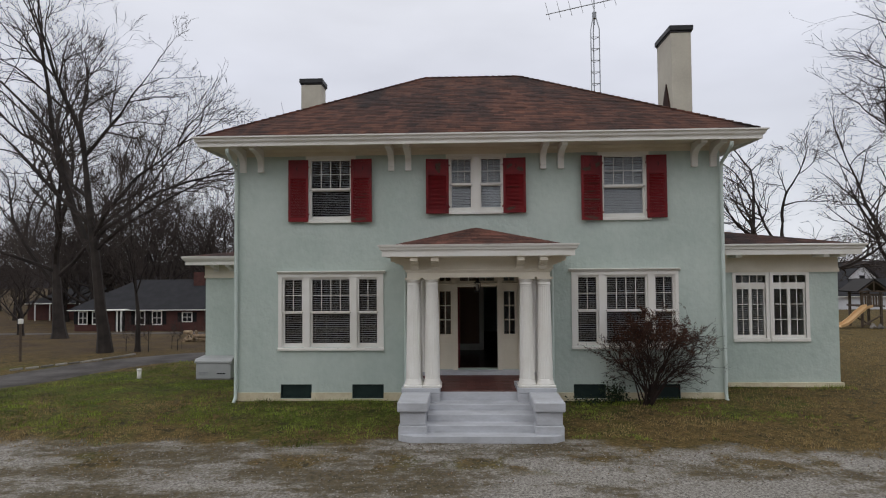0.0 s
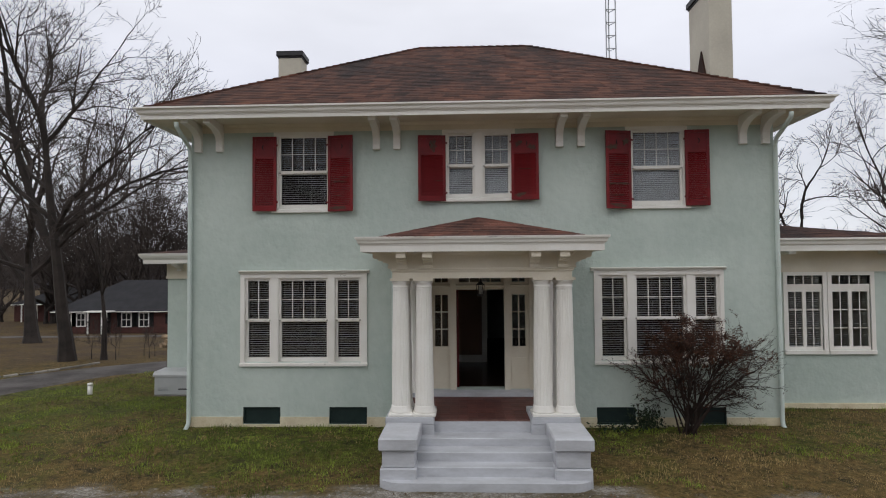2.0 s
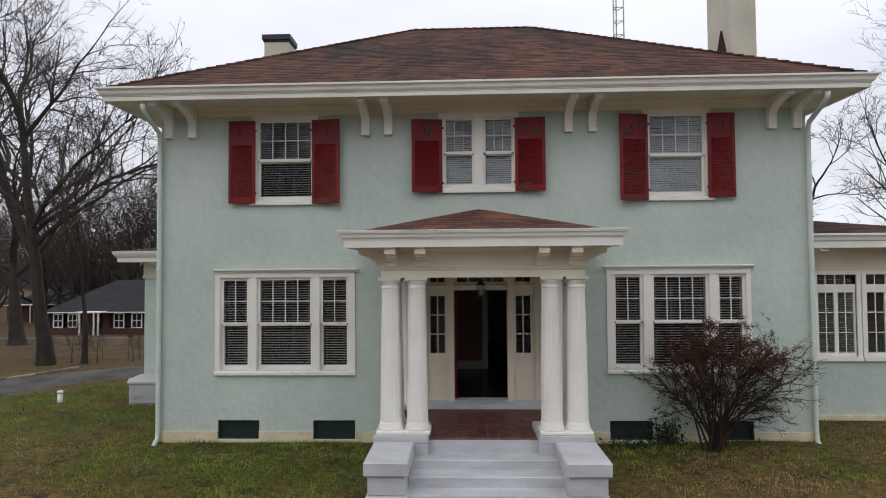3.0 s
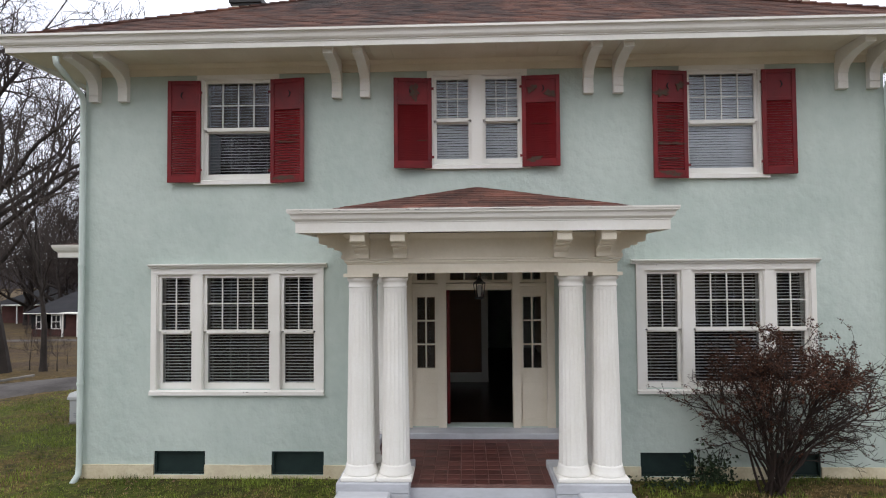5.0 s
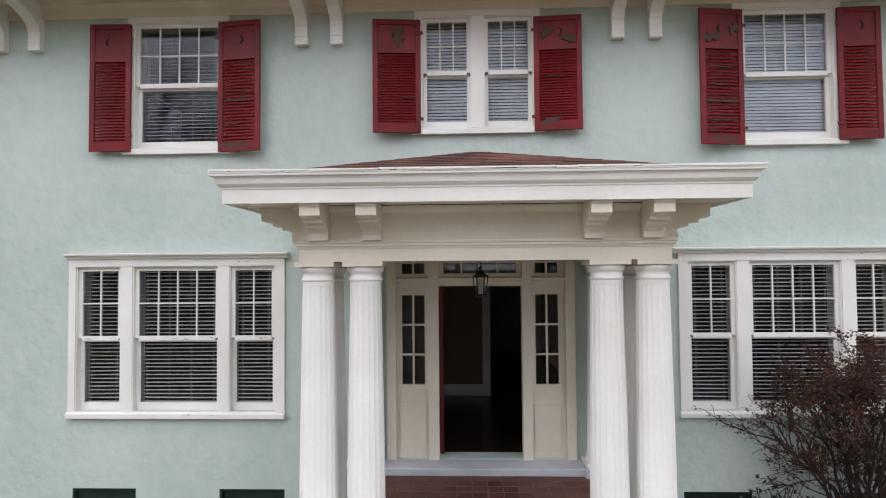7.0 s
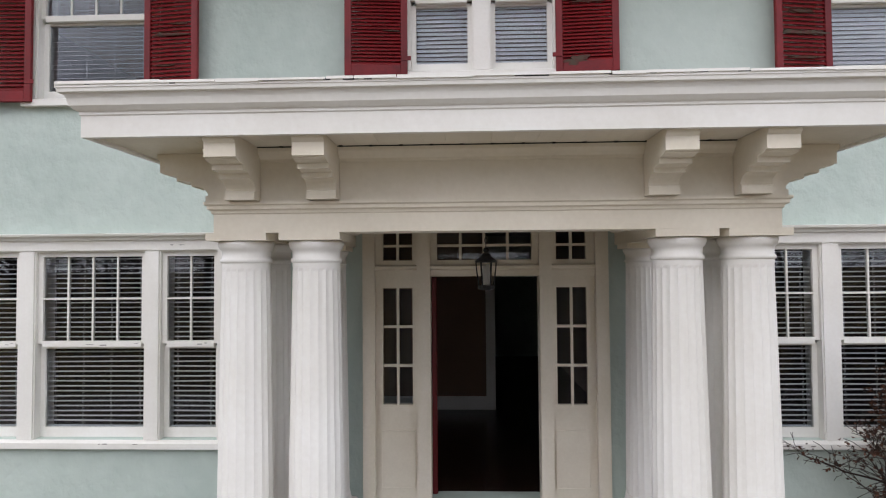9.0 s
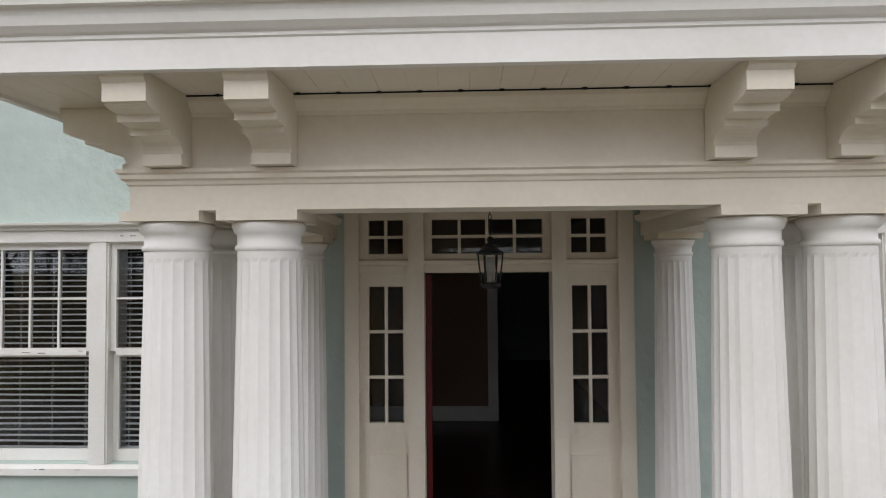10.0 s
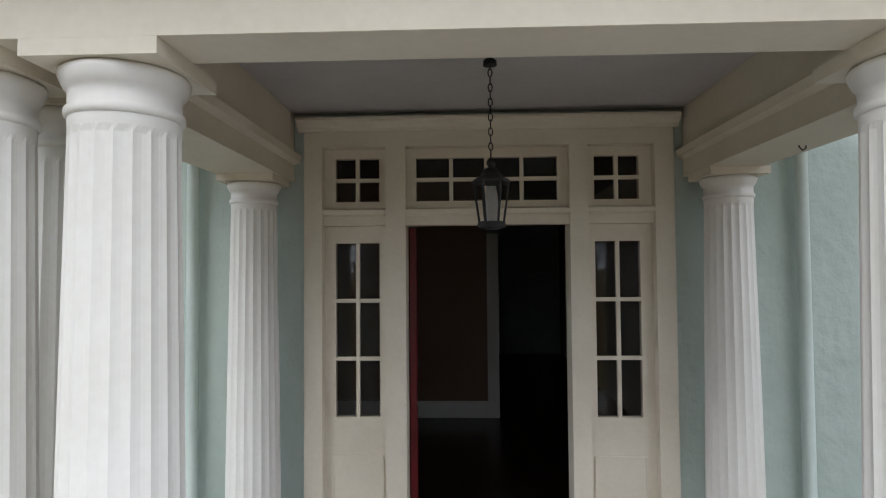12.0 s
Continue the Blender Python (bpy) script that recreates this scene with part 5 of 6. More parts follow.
def spreading_tree(seed, at, label, trunk, arms, thin=0.0065):
    """A bare tree whose main arms are set out by hand: (height on the trunk, way, length, radius, lift)."""
    rnd = random.Random(seed)
    out = []

    def plan(lift):
        return [
            dict(seg=8, wander=0.035, lift=0.02, tip=0.36, kids=(0, 0), angle=(25, 60), grow=(0.5, 0.8), **{"from": 0.5}),
            dict(seg=12, wander=0.10, lift=lift, tip=0.16, kids=(8, 9), angle=(28, 62), grow=(0.36, 0.60), **{"from": 0.22}),
            dict(seg=7, wander=0.13, lift=0.035, tip=0.28, kids=(4, 6), angle=(25, 58), grow=(0.42, 0.68), **{"from": 0.18}),
            dict(seg=5, wander=0.15, lift=0.03, tip=0.4, kids=(3, 4), angle=(25, 58), grow=(0.45, 0.75), **{"from": 0.15}),
            dict(seg=4, wander=0.17, lift=0.02, tip=0.5, kids=(1, 2), angle=(22, 55), grow=(0.5, 0.85), **{"from": 0.15}),
            dict(seg=3, wander=0.20, lift=0.02, tip=0.6, kids=(0, 0), angle=(20, 50), grow=(0.5, 0.8), **{"from": 0.2}),
        ]

    tall, thick = trunk
    limbs(rnd, (0, 0, -0.3), (0.0, 0.0, 1.0), tall + 0.3, thick, 0, plan(0.02), out)
    _, pts, rad = out[0]
    rad[0] *= 1.45
    rad[1] *= 1.08
    for h, way, length, radius, lift in arms:
        f = min(0.999, (h + 0.3) / (tall + 0.3)) * (len(pts) - 1)
        i = int(f)
        limbs(rnd, pts[i].lerp(pts[i + 1], f - i), way, length, radius, 1, plan(lift), out)
    t = thing("tree", at, label, "tree")
    tr = new("trunk", branch_mesh("trunk", [r for r in out if r[0] <= 1], "bark"))
    tr.parent = t
    cr = new("crown", branch_mesh("crown", [r for r in out if r[0] > 1], "twig", thin))
    cr.parent = t
    return t


tree_a = spreading_tree(5, (-15.45, 10.5, ground_z(-15.45, 10.5)), "tall bare winter tree with a forked dark trunk and drooping arms", (8.7, 0.26), [
    (4.0, (-0.62, 0.10, 0.80), 12.0, 0.17, 0.075),
    (5.4, (-0.95, -0.25, 0.75), 6.5, 0.10, 0.03),
    (6.6, (-0.85, 0.30, 0.75), 6.5, 0.09, 0.02),
    (8.6, (-0.50, 0.15, 1.00), 5.6, 0.11, 0.05),
    (8.6, (0.10, -0.15, 1.00), 6.2, 0.12, 0.05),
    (8.4, (0.60, 0.10, 1.00), 4.8, 0.09, 0.0),
    (4.9, (0.50, -0.20, 1.00), 6.4, 0.11, -0.015),
    (4.7, (0.90, 0.25, 0.95), 8.0, 0.10, -0.075),
    (4.3, (0.95, -0.30, 0.75), 7.5, 0.09, -0.07),
    (5.0, (0.25, 0.95, 0.80), 6.0, 0.09, 0.03),
])
tree_b = spreading_tree(34, (-25.5, 22.0, ground_z(-25.5, 22.0)), "bare winter tree with many arching limbs", (5.4, 0.42), [
    (3.2, (-0.85, 0.10, 0.80), 8.5, 0.18, 0.04),
    (3.8, (0.75, 0.30, 0.90), 8.0, 0.17, 0.03),
    (4.6, (0.30, -0.70, 1.00), 8.0, 0.16, 0.04),
    (5.2, (-0.30, 0.55, 1.00), 9.0, 0.18, 0.06),
    (5.3, (0.15, 0.10, 1.00), 9.5, 0.20, 0.06),
    (4.2, (-0.95, -0.40, 0.60), 7.0, 0.13, 0.0),
], 0.009)
tree_c = tree(55, 13.5, (21.3, 27.5, ground_z(21.3, 27.5)), [(5, 6), (5, 6), (4, 5), (3, 4), (1, 1)], "low-forking bare tree behind the side wing", (0.1, 0, 1), 0.18, 0.52, 1.15)
tree_d = spreading_tree(78, (25.9, 13.5, ground_z(25.9, 13.5)), "large bare tree with fine spreading twigs", (7.5, 0.36), [
    (4.2, (-0.90, 0.10, 0.70), 8.5, 0.16, 0.03),
    (5.6, (-0.85, -0.35, 0.90), 9.0, 0.16, 0.04),
    (7.0, (-0.55, 0.30, 1.00), 9.5, 0.17, 0.05),
    (7.4, (0.10, -0.10, 1.00), 10.0, 0.18, 0.06),
    (5.0, (0.80, 0.30, 0.80), 8.0, 0.15, 0.04),
    (6.4, (-0.95, 0.05, 0.75), 8.5, 0.14, 0.02),
])
far_tree = tree(91, 15.0, (-46.0, 58.0, ground_z(-46, 58)), [(6, 8), (6, 7), (4, 5), (3, 4), (1, 2)], "slender bare tree in the far wood", (0, 0, 1), 0.25, 0.26, 0.8)
vine = tree(15, 9.4, (-14.3, 10.9, ground_z(-14.3, 10.9)), [(4, 5), (3, 4), (3, 4), (2, 3), (1, 2)], "thin vine-wrapped bare trunk", (0.05, 0, 1), 0.5, 0.125, 0.45)
for x, y, turn, size in ((-20.5, 56, 130, 1.2), (-25, 60, 15, 1.4), (-29, 57, 60, 1.45), (-33.5, 61, 200, 1.5), (-37, 55, 310, 1.4), (-41, 60, 165, 1.5), (-44.5, 55, 80, 1.35), (-50, 58, 140, 1.4)):
    plant(far_tree, x, y, turn, size)
plant(tree_b, 31.0, 30.0, 30, 0.9)
plant(far_tree, -31.0, 26.0, 40, 0.5)
plant(far_tree, -33.5, 29.0, 200, 0.6)
wood = random.Random(6)
for i in range(42):
    d = wood.uniform(70, 130)
    u = wood.uniform(-0.88, -0.40) if i < 32 else wood.uniform(0.46, 0.85)
    plant(far_tree, u * d, d - 14, wood.uniform(0, 360), wood.uniform(0.85, 1.3) if i < 32 else wood.uniform(0.5, 0.8))
for x, y, r, s in ((-13, -38, 40, 1.0), (-24, -34, 100, 1.05), (12, -44, 10, 1.2), (-3, -52, 220, 1.2)):
    plant(tree_a if x < 0 else tree_b, x, y, r, s * 1.15)

for i in range(48):
    plant(far_tree if i % 4 else tree_b, -66 + i * 2.8 + wood.uniform(-2, 2), wood.uniform(-75, -44), wood.uniform(0, 360), wood.uniform(0.9, 1.25))
for i in range(9):
    x, y = wood.uniform(-15.5, -12.2), wood.uniform(10.6, 13.5)
    sap = plant(vine, x, y, wood.uniform(0, 360), wood.uniform(0.10, 0.2))
    tagged(sap, "leafless sapling in the rough grass", "sapling")

# far wooded ridge
rv, rf = [], []
rr = random.Random(12)
for i in range(161):
    a = radians(-115 + 230 * i / 160)
    d = 300 + 40 * noise.noise((i * 0.07, 2, 0))
    x, y = d * math.sin(a), d * math.cos(a) - 14
    h = 4.0 + 6.0 * noise.noise((i * 0.05, 0.3, 5)) + 2.0 * rr.random()
    rv += [(x, y, -8), (x * 0.985, y * 0.985, max(1.5, h)), (x * 1.1, y * 1.1, -8)]
for i in range(160):
    for j in range(2):
        a = i * 3 + j
        rf.append((a, a + 3, a + 4, a + 1))
# winter haze is mixed into the ridge's purple-grey colour
M["ridge"] = shader("hazed_woodland", (0.110, 0.100, 0.115), 1.0, (0.075, 0.068, 0.078), 0.05, 0.6, 0.5, 0.0)
tagged(part("backdrop", mesh_of("backdrop", rv, rf, "ridge"), "ridge"), "far wooded ridge in winter haze", "hills", kind="structure")


# ---- far houses ----
def far_house(x0, x1, y0, y1, base_z, eave_z, ridge_z, walls, label, windows, door=None, gable=False, posts=()):
    h = thing("neighbour_house", ((x0 + x1) / 2, y0, base_z), label, "house")
    part("wall", boxes((x0, x1, y0, y1, base_z - 0.5, eave_z)), walls, h)
    bm = bmesh.new()
    o = 0.45
    ym, ins = (y0 + y1) / 2, (0.0 if gable else (y1 - y0) / 2)
    v = [bm.verts.new(p) for p in ((x0 - o, y0 - o, eave_z - 0.1), (x1 + o, y0 - o, eave_z - 0.1), (x1 + o, y1 + o, eave_z - 0.1), (x0 - o, y1 + o, eave_z - 0.1), (x0 - o + ins, ym, ridge_z), (x1 + o - ins, ym, ridge_z))]
    for f in ((0, 1, 5, 4), (1, 2, 5), (2, 3, 4, 5), (3, 0, 4), (0, 3, 2, 1)):
        bm.faces.new([v[i] for i in f])
    part("roof", bm, "farroof", h, "dark shingle roof")
    part("fascia", boxes((x0 - o, x1 + o, y0 - o - 0.03, y0 - o - 0.002, eave_z - 0.18, eave_z - 0.10)), "white", h)
    for x, w, z0, z1 in windows:
        w_ = part("window", boxes((x - w / 2, x + w / 2, y0 - 0.03, y0 - 0.004, z0, z1)), "dark", h)
        part("frame", boxes((x - w / 2 - 0.09, x - w / 2, y0 - 0.06, y0 - 0.004, z0 - 0.09, z1 + 0.09), (x + w / 2, x + w / 2 + 0.09, y0 - 0.06, y0 - 0.004, z0 - 0.09, z1 + 0.09), (x - w / 2, x + w / 2, y0 - 0.06, y0 - 0.004, z1, z1 + 0.09), (x - w / 2, x + w / 2, y0 - 0.06, y0 - 0.004, z0 - 0.09, z0), (x - w / 2, x + w / 2, y0 - 0.05, y0 - 0.031, (z0 + z1) / 2 - 0.03, (z0 + z1) / 2 + 0.03), (x - 0.03, x + 0.03, y0 - 0.05, y0 - 0.031, z0, z1)), "white", w_)
        for s in (-1, 1):
            a, b = sorted((x + s * (w / 2 + 0.12), x + s * (w / 2 + 0.5)))
            part("shutter", boxes((a, b, y0 - 0.05, y0 - 0.004, z0 - 0.05, z1 + 0.05)), "dark", w_)
    if door:
        part("door", boxes((door - 0.5, door + 0.5, y0 - 0.04, y0 - 0.004, base_z, base_z + 2.05)), "dark", h)
    for x in posts:
        part("porch_post", boxes((x - 0.06, x + 0.06, y0 - 1.4, y0 - 1.28, base_z - 0.3, eave_z - 0.12)), "white", h)
    if posts:
        part("porch_roof", boxes((posts[0] - 0.3, posts[-1] + 0.3, y0 - 1.6, y0 - 0.485, eave_z - 0.12, eave_z - 0.02)), "white", h)
    return h


b0 = ground_z(-31, 42) - 0.05
ha = far_house(-38.1, -17.6, 42, 50.5, b0, b0 + 2.30, b0 + 5.0, "brick", "low red-brick ranch house with dark shutters under bare trees", [(-37.25, 0.75, b0 + 0.85, b0 + 1.95), (-35.9, 0.7, b0 + 0.85, b0 + 1.95), (-31.6, 0.8, b0 + 0.8, b0 + 1.98), (-29.95, 0.8, b0 + 0.8, b0 + 1.98), (-27.0, 0.85, b0 + 1.05, b0 + 1.85), (-21.5, 0.9, b0 + 1.05, b0 + 1.85)], -33.6, posts=(-34.4, -33.1, -32.7))
part("chimney", boxes((-27.9, -26.8, 45.2, 46.2, b0 + 3, b0 + 5.75)), "brick", ha)
b1 = ground_z(-52, 62)
far_house(-58, -45.5, 62, 70, b1, b1 + 2.3, b1 + 4.2, "brick", "small brick house with white porch posts", [(-50.5, 0.9, b1 + 0.9, b1 + 2.0), (-47.8, 0.9, b1 + 0.9, b1 + 2.0)], -46.5, posts=(-56, -54, -52))
b2 = ground_z(48, 56)
far_house(37, 63, 56, 63, b2, -0.2, 1.65, "siding", "long low pale outbuilding with a dark roof", [(52, 0.9, b2 + 0.7, b2 + 1.6)], gable=True)
b3 = ground_z(73, 98)
gable = thing("neighbour_house", (73.2, 98, b3), "white gabled house far behind the lawn", "house")
gw = bmesh.new()
prism(gw, [(70.6, b3 - 0.5), (75.8, b3 - 0.5), (75.8, 0.95), (73.2, 3.3), (70.6, 0.95)], "y", 98, 108)
part("wall", gw, "siding", gable)
gr = bmesh.new()
prism(gr, [(70.0, 0.55), (73.2, 3.42), (76.4, 0.55), (76.4, 0.75), (73.2, 3.65), (70.0, 0.75)], "y", 97.6, 108.4)
part("roof", gr, "farroof", gable, "dark gabled roof")
gw = part("window", boxes((72.7, 73.7, 97.97, 97.996, 0.2, 1.4)), "dark", gable)

# ---- playset ----
px_, py_ = 19.65, 16.3
pz = ground_z(px_, py_)
play = thing("playset", (px_, py_, pz), "weathered dark wooden playset with a tan plastic slide", "playset")
for dx in (-0.46, 0.46):
    for dy in (-0.46, 0.46):
        part("post", soft_boxes(0.006, (px_ + dx - 0.05, px_ + dx + 0.05, py_ + dy - 0.05, py_ + dy + 0.05, pz - 0.2, pz + 1.78)), "wood", play)
part("deck", boxes((px_ - 0.56, px_ + 0.56, py_ - 0.56, py_ + 0.56, pz + 1.0, pz + 1.07)), "wood", play)
for k in range(8):
    part("rail_slat", boxes((px_ - 0.50 + k * 0.13, px_ - 0.42 + k * 0.13, py_ - 0.535, py_ - 0.512, pz + 1.072, pz + 1.58)), "wood", play)
for dy in (-0.55, 0.50):
    part("rail", boxes((px_ - 0.55, px_ + 0.55, py_ + dy, py_ + dy + 0.04, pz + 1.585, pz + 1.65)), "wood", play)
for s in (-1, 1):
    rf_ = bmesh.new()
    prism(rf_, [(px_ + s * 0.02, pz + 2.30), (px_ + s * 0.82, pz + 1.72), (px_ + s * 0.86, pz + 1.77), (px_ + s * 0.02, pz + 2.38)], "y", py_ - 0.72, py_ + 0.72)
    part("roof_panel", rf_, "near_black", play)
truss = bmesh.new()
tube(truss, [(px_ - 0.7, py_ - 0.66, pz + 1.76), (px_, py_ - 0.66, pz + 2.26), (px_ + 0.7, py_ - 0.66, pz + 1.76)], 0.035, 6)
tube(truss, [(px_ - 0.7, py_ - 0.66, pz + 1.76), (px_ + 0.7, py_ - 0.66, pz + 1.76)], 0.035, 6)
tube(truss, [(px_, py_ - 0.66, pz + 1.76), (px_, py_ - 0.66, pz + 2.22)], 0.03, 6)
part("gable_truss", truss, "wood", play)
sl = bmesh.new()
prof = [(-0.25, 0.14), (-0.22, 0.14), (-0.2, 0.02), (0.2, 0.02), (0.22, 0.14), (0.25, 0.14), (0.23, 0.0), (-0.23, 0.0)]
path = [(px_ - 0.35, pz + 1.0), (px_ - 0.6, pz + 0.95), (px_ - 0.95, pz + 0.66), (px_ - 1.3, pz + 0.34), (px_ - 1.55, pz + 0.15), (px_ - 1.85, pz + 0.05)]
rows = [[sl.verts.new((x, py_ - 0.85 + a, z + b)) for a, b in prof] for x, z in path]
for a, b in zip(rows, rows[1:]):
    for i in range(len(prof)):
        sl.faces.new((a[i], a[(i + 1) % len(prof)], b[(i + 1) % len(prof)], b[i]))
part("slide", sl, "slide", play, "tan plastic slide")
part("brace", tube(bmesh.new(), [(px_ - 0.45, py_ - 0.52, pz + 0.1), (px_ + 0.45, py_ - 0.52, pz + 0.6)], 0.04, 6), "wood", play)
part("brace", tube(bmesh.new(), [(px_ - 0.45, py_ + 0.52, pz + 0.6), (px_ + 0.45, py_ + 0.52, pz + 0.1)], 0.04, 6), "wood", play)
part("swing_beam", boxes((px_ + 0.56, px_ + 2.6, py_ - 0.05, py_ + 0.05, pz + 1.7, pz + 1.8)), "wood", play)
part("swing_leg", boxes((px_ + 2.5, px_ + 2.6, py_ - 0.05, py_ + 0.05, pz - 0.1, pz + 1.698)), "wood", play)
rp = random.Random(9)
for k in range(7):
    x, y = px_ + rp.uniform(-0.3, 1.4), py_ - rp.uniform(0.7, 1.2)
    st_ = bmesh.new()
    tube(st_, [(x - 0.12, y, ground_z(x, y) + 0.02), (x, y + 0.03, ground_z(x, y) + 0.13), (x + 0.14, y, ground_z(x, y) + 0.02)], [0.05, 0.13, 0.06], 7)
    tagged(part("rock", st_, "stone"), "rough grey rock beside the playset", "rock", "rocks at the playset")

# ---- aerial mast behind the house ----
mx, my = 4.855, 9.0
mast = thing("aerial_mast", (mx, my, 0.1), "galvanised lattice mast with a television aerial", "antenna mast")
legs = [(mx + 0.19 * math.cos(a), my + 0.19 * math.sin(a)) for a in (-math.pi / 6 * 5, -math.pi / 6, math.pi / 2)]
for x, y in legs:
    part("mast_leg", tube(bmesh.new(), [(x, y, 0.0), (x, y, 12.5), (mx + (x - mx) * 0.2, my + (y - my) * 0.2, 13.1)], 0.021, 6), "galv", mast)
lace = bmesh.new()
for k in range(27):
    z = 0.3 + k * 0.4575
    for i in range(3):
        a, b = legs[i], legs[(i + 1) % 3]
        tube(lace, [(*a, z), (*b, z)], 0.014, 4)
tagged(part("lacing", lace, "galv", mast), kind="stuff")
part("aerial_pole", tube(bmesh.new(), [(mx, my, 12.7), (mx, my, 13.8)], 0.022, 6), "galv", mast)
part("rotor", boxes((mx - 0.07, mx + 0.07, my - 0.07, my + 0.07, 12.95, 13.2)), "galv", mast)
boom = part("aerial_boom", tube(bmesh.new(), [(mx - 1.85, my + 0.2, 13.24), (mx + 0.9, my - 0.1, 13.70)], 0.018, 6), "galv", mast)
for k in range(7):
    t = k / 6
    bx_, bz_ = mx - 1.8 + 2.6 * t, 13.25 + 0.43 * t
    part("aerial_rod", tube(bmesh.new(), [(bx_ - 0.22, my - 0.9 + 0.3 * t, bz_ - 0.02), (bx_ + 0.22, my + 0.9 - 0.3 * t, bz_ + 0.05)], 0.008, 5), "galv", boom)

# ---- generator box, pipe stub, post, logs ----
gy, gz = 3.55, ground_z(-7.8, 3.7)
gen = thing("generator", (-7.83, gy + 0.35, gz), "pale grey standby generator box beside the wing", "generator")
part("body", soft_boxes(0.02, (-8.36, -7.30, gy, gy + 0.68, gz + 0.03, gz + 0.50)), "grey", gen)
lid = bmesh.new()
prism(lid, [(gy - 0.02, gz + 0.50), (gy - 0.02, gz + 0.55), (gy + 0.06, gz + 0.62), (gy + 0.62, gz + 0.64), (gy + 0.70, gz + 0.56), (gy + 0.70, gz + 0.50)], "x", -8.39, -7.27)
part("lid", lid, "grey", gen)
part("pad", soft_boxes(0.006, (-8.37, -7.29, gy - 0.01, gy + 0.70, gz - 0.06, gz + 0.03)), "stone", gen)
part("badge", boxes((-7.72, -7.46, gy - 0.006, gy + 0.002, gz + 0.17, gz + 0.20)), "dark", gen)
part("vent_slots", boxes(*[(-8.26, -7.98, gy - 0.004, gy + 0.002, gz + 0.14 + 0.035 * i, gz + 0.155 + 0.035 * i) for i in range(3)]), "galv", gen)
sz = ground_z(-10.25, 3.85)
stub = thing("pipe_stub", (-10.25, 3.85, sz), "short white capped pipe standing in the grass", "pipe")
part("pipe", lathe(bmesh.new(), [(0.062, sz - 0.1), (0.060, sz + 0.24)], -10.25, 3.85, 16), "white", stub, smooth=True)
part("cap", lathe(bmesh.new(), [(0.070, sz + 0.2405), (0.072, sz + 0.27), (0.06, sz + 0.30), (0.02, sz + 0.31)], -10.25, 3.85, 16), "white", stub, smooth=True)
qx, qy_ = -16.97, 7.7
qz = ground_z(qx, qy_)
mp = thing("marker_post", (qx, qy_, qz), "thin brown wooden post with a small white box", "post")
part("post", tube(bmesh.new(), [(qx, qy_, qz - 0.2), (qx, qy_, qz + 1.42)], 0.045, 8), "wood", mp)
part("box", soft_boxes(0.01, (qx - 0.07, qx + 0.07, qy_ - 0.06, qy_ + 0.06, qz + 1.42, qz + 1.60)), "white", mp)
rl = random.Random(4)
for k in range(14):
    x, y = -15.1 + rl.uniform(-0.7, 0.7), 18.4 + rl.uniform(-0.5, 0.5)
    z = ground_z(x, y) + 0.12 + 0.2 * (k // 6)
    a = rl.uniform(-0.5, 0.5)
    lg = bmesh.new()
    tube(lg, [(-0.25, 0, 0), (0.25, 0, 0)], 0.11 * rl.uniform(0.7, 1.2), 8)
    o = part("log", lg, "log")
    o.matrix_basis = Matrix.Translation((x, y, z)) @ Matrix.Rotation(a + math.pi / 2 * (k % 2), 4, "Z")
    tagged(o, "cut firewood log lying in a loose heap", "log", "firewood heap")
for k in range(11):
    t = k / 11
    x, y = -15.55 + 1.75 * t + 0.35 * math.sin(3.1 * t), 5.7 + 4.3 * t
    o = part("edging_stone", soft_boxes(0.015, (-0.2, 0.2, -0.05, 0.05, -0.08, 0.06)), "stone")
    o.matrix_basis = Matrix.Translation((x, y, ground_z(x, y))) @ Matrix.Rotation(math.atan2(4.3, 1.75) + rl.uniform(-0.1, 0.1), 4, "Z")
    tagged(o, "pale concrete edging stone along the driveway", "kerb", "driveway edging")


# ---- shrub before the lower window ----
def leaf_mesh(name, places, size, material, rnd):
    verts, faces = [], []
    for p in places:
        a, t = rnd.uniform(0, 2 * math.pi), rnd.uniform(-1.2, 0.6)
        d = Vector((math.cos(a) * math.cos(t), math.sin(a) * math.cos(t), math.sin(t)))
        s = d.cross(Vector((rnd.gauss(0, 1), rnd.gauss(0, 1), rnd.gauss(0, 1)))).normalized()
        L, w = size * rnd.uniform(0.6, 1.3), size * rnd.uniform(0.22, 0.4)
        n = d.cross(s) * (L * 0.15)
        k = len(verts)
        verts += [p, p + d * L * 0.5 + s * w + n, p + d * L, p + d * L * 0.5 - s * w + n]
        faces += [(k, k + 1, k + 2), (k, k + 2, k + 3)]
    return mesh_of(name, verts, faces, material)


rs = random.Random(17)
sx, sy = 3.76, -0.48
sz_ = ground_z(sx, sy)
shrub = thing("shrub", (sx, sy, sz_), "wide bare shrub with dry red-brown leaves on top", "shrub")
plan = [
    dict(seg=8, wander=0.10, lift=0.0, tip=0.4, kids=(0, 0), angle=(18, 45), grow=(0.4, 0.65), **{"from": 0.25}),
    dict(seg=6, wander=0.16, lift=0.01, tip=0.4, kids=(4, 6), angle=(22, 56), grow=(0.45, 0.7), **{"from": 0.12}),
    dict(seg=4, wander=0.2, lift=0.02, tip=0.5, kids=(2, 4), angle=(20, 58), grow=(0.45, 0.75), **{"from": 0.12}),
    dict(seg=3, wander=0.22, lift=0.0, tip=0.6, kids=(0, 0), angle=(20, 50), grow=(0.5, 0.8), **{"from": 0.2}),
]
stems = []
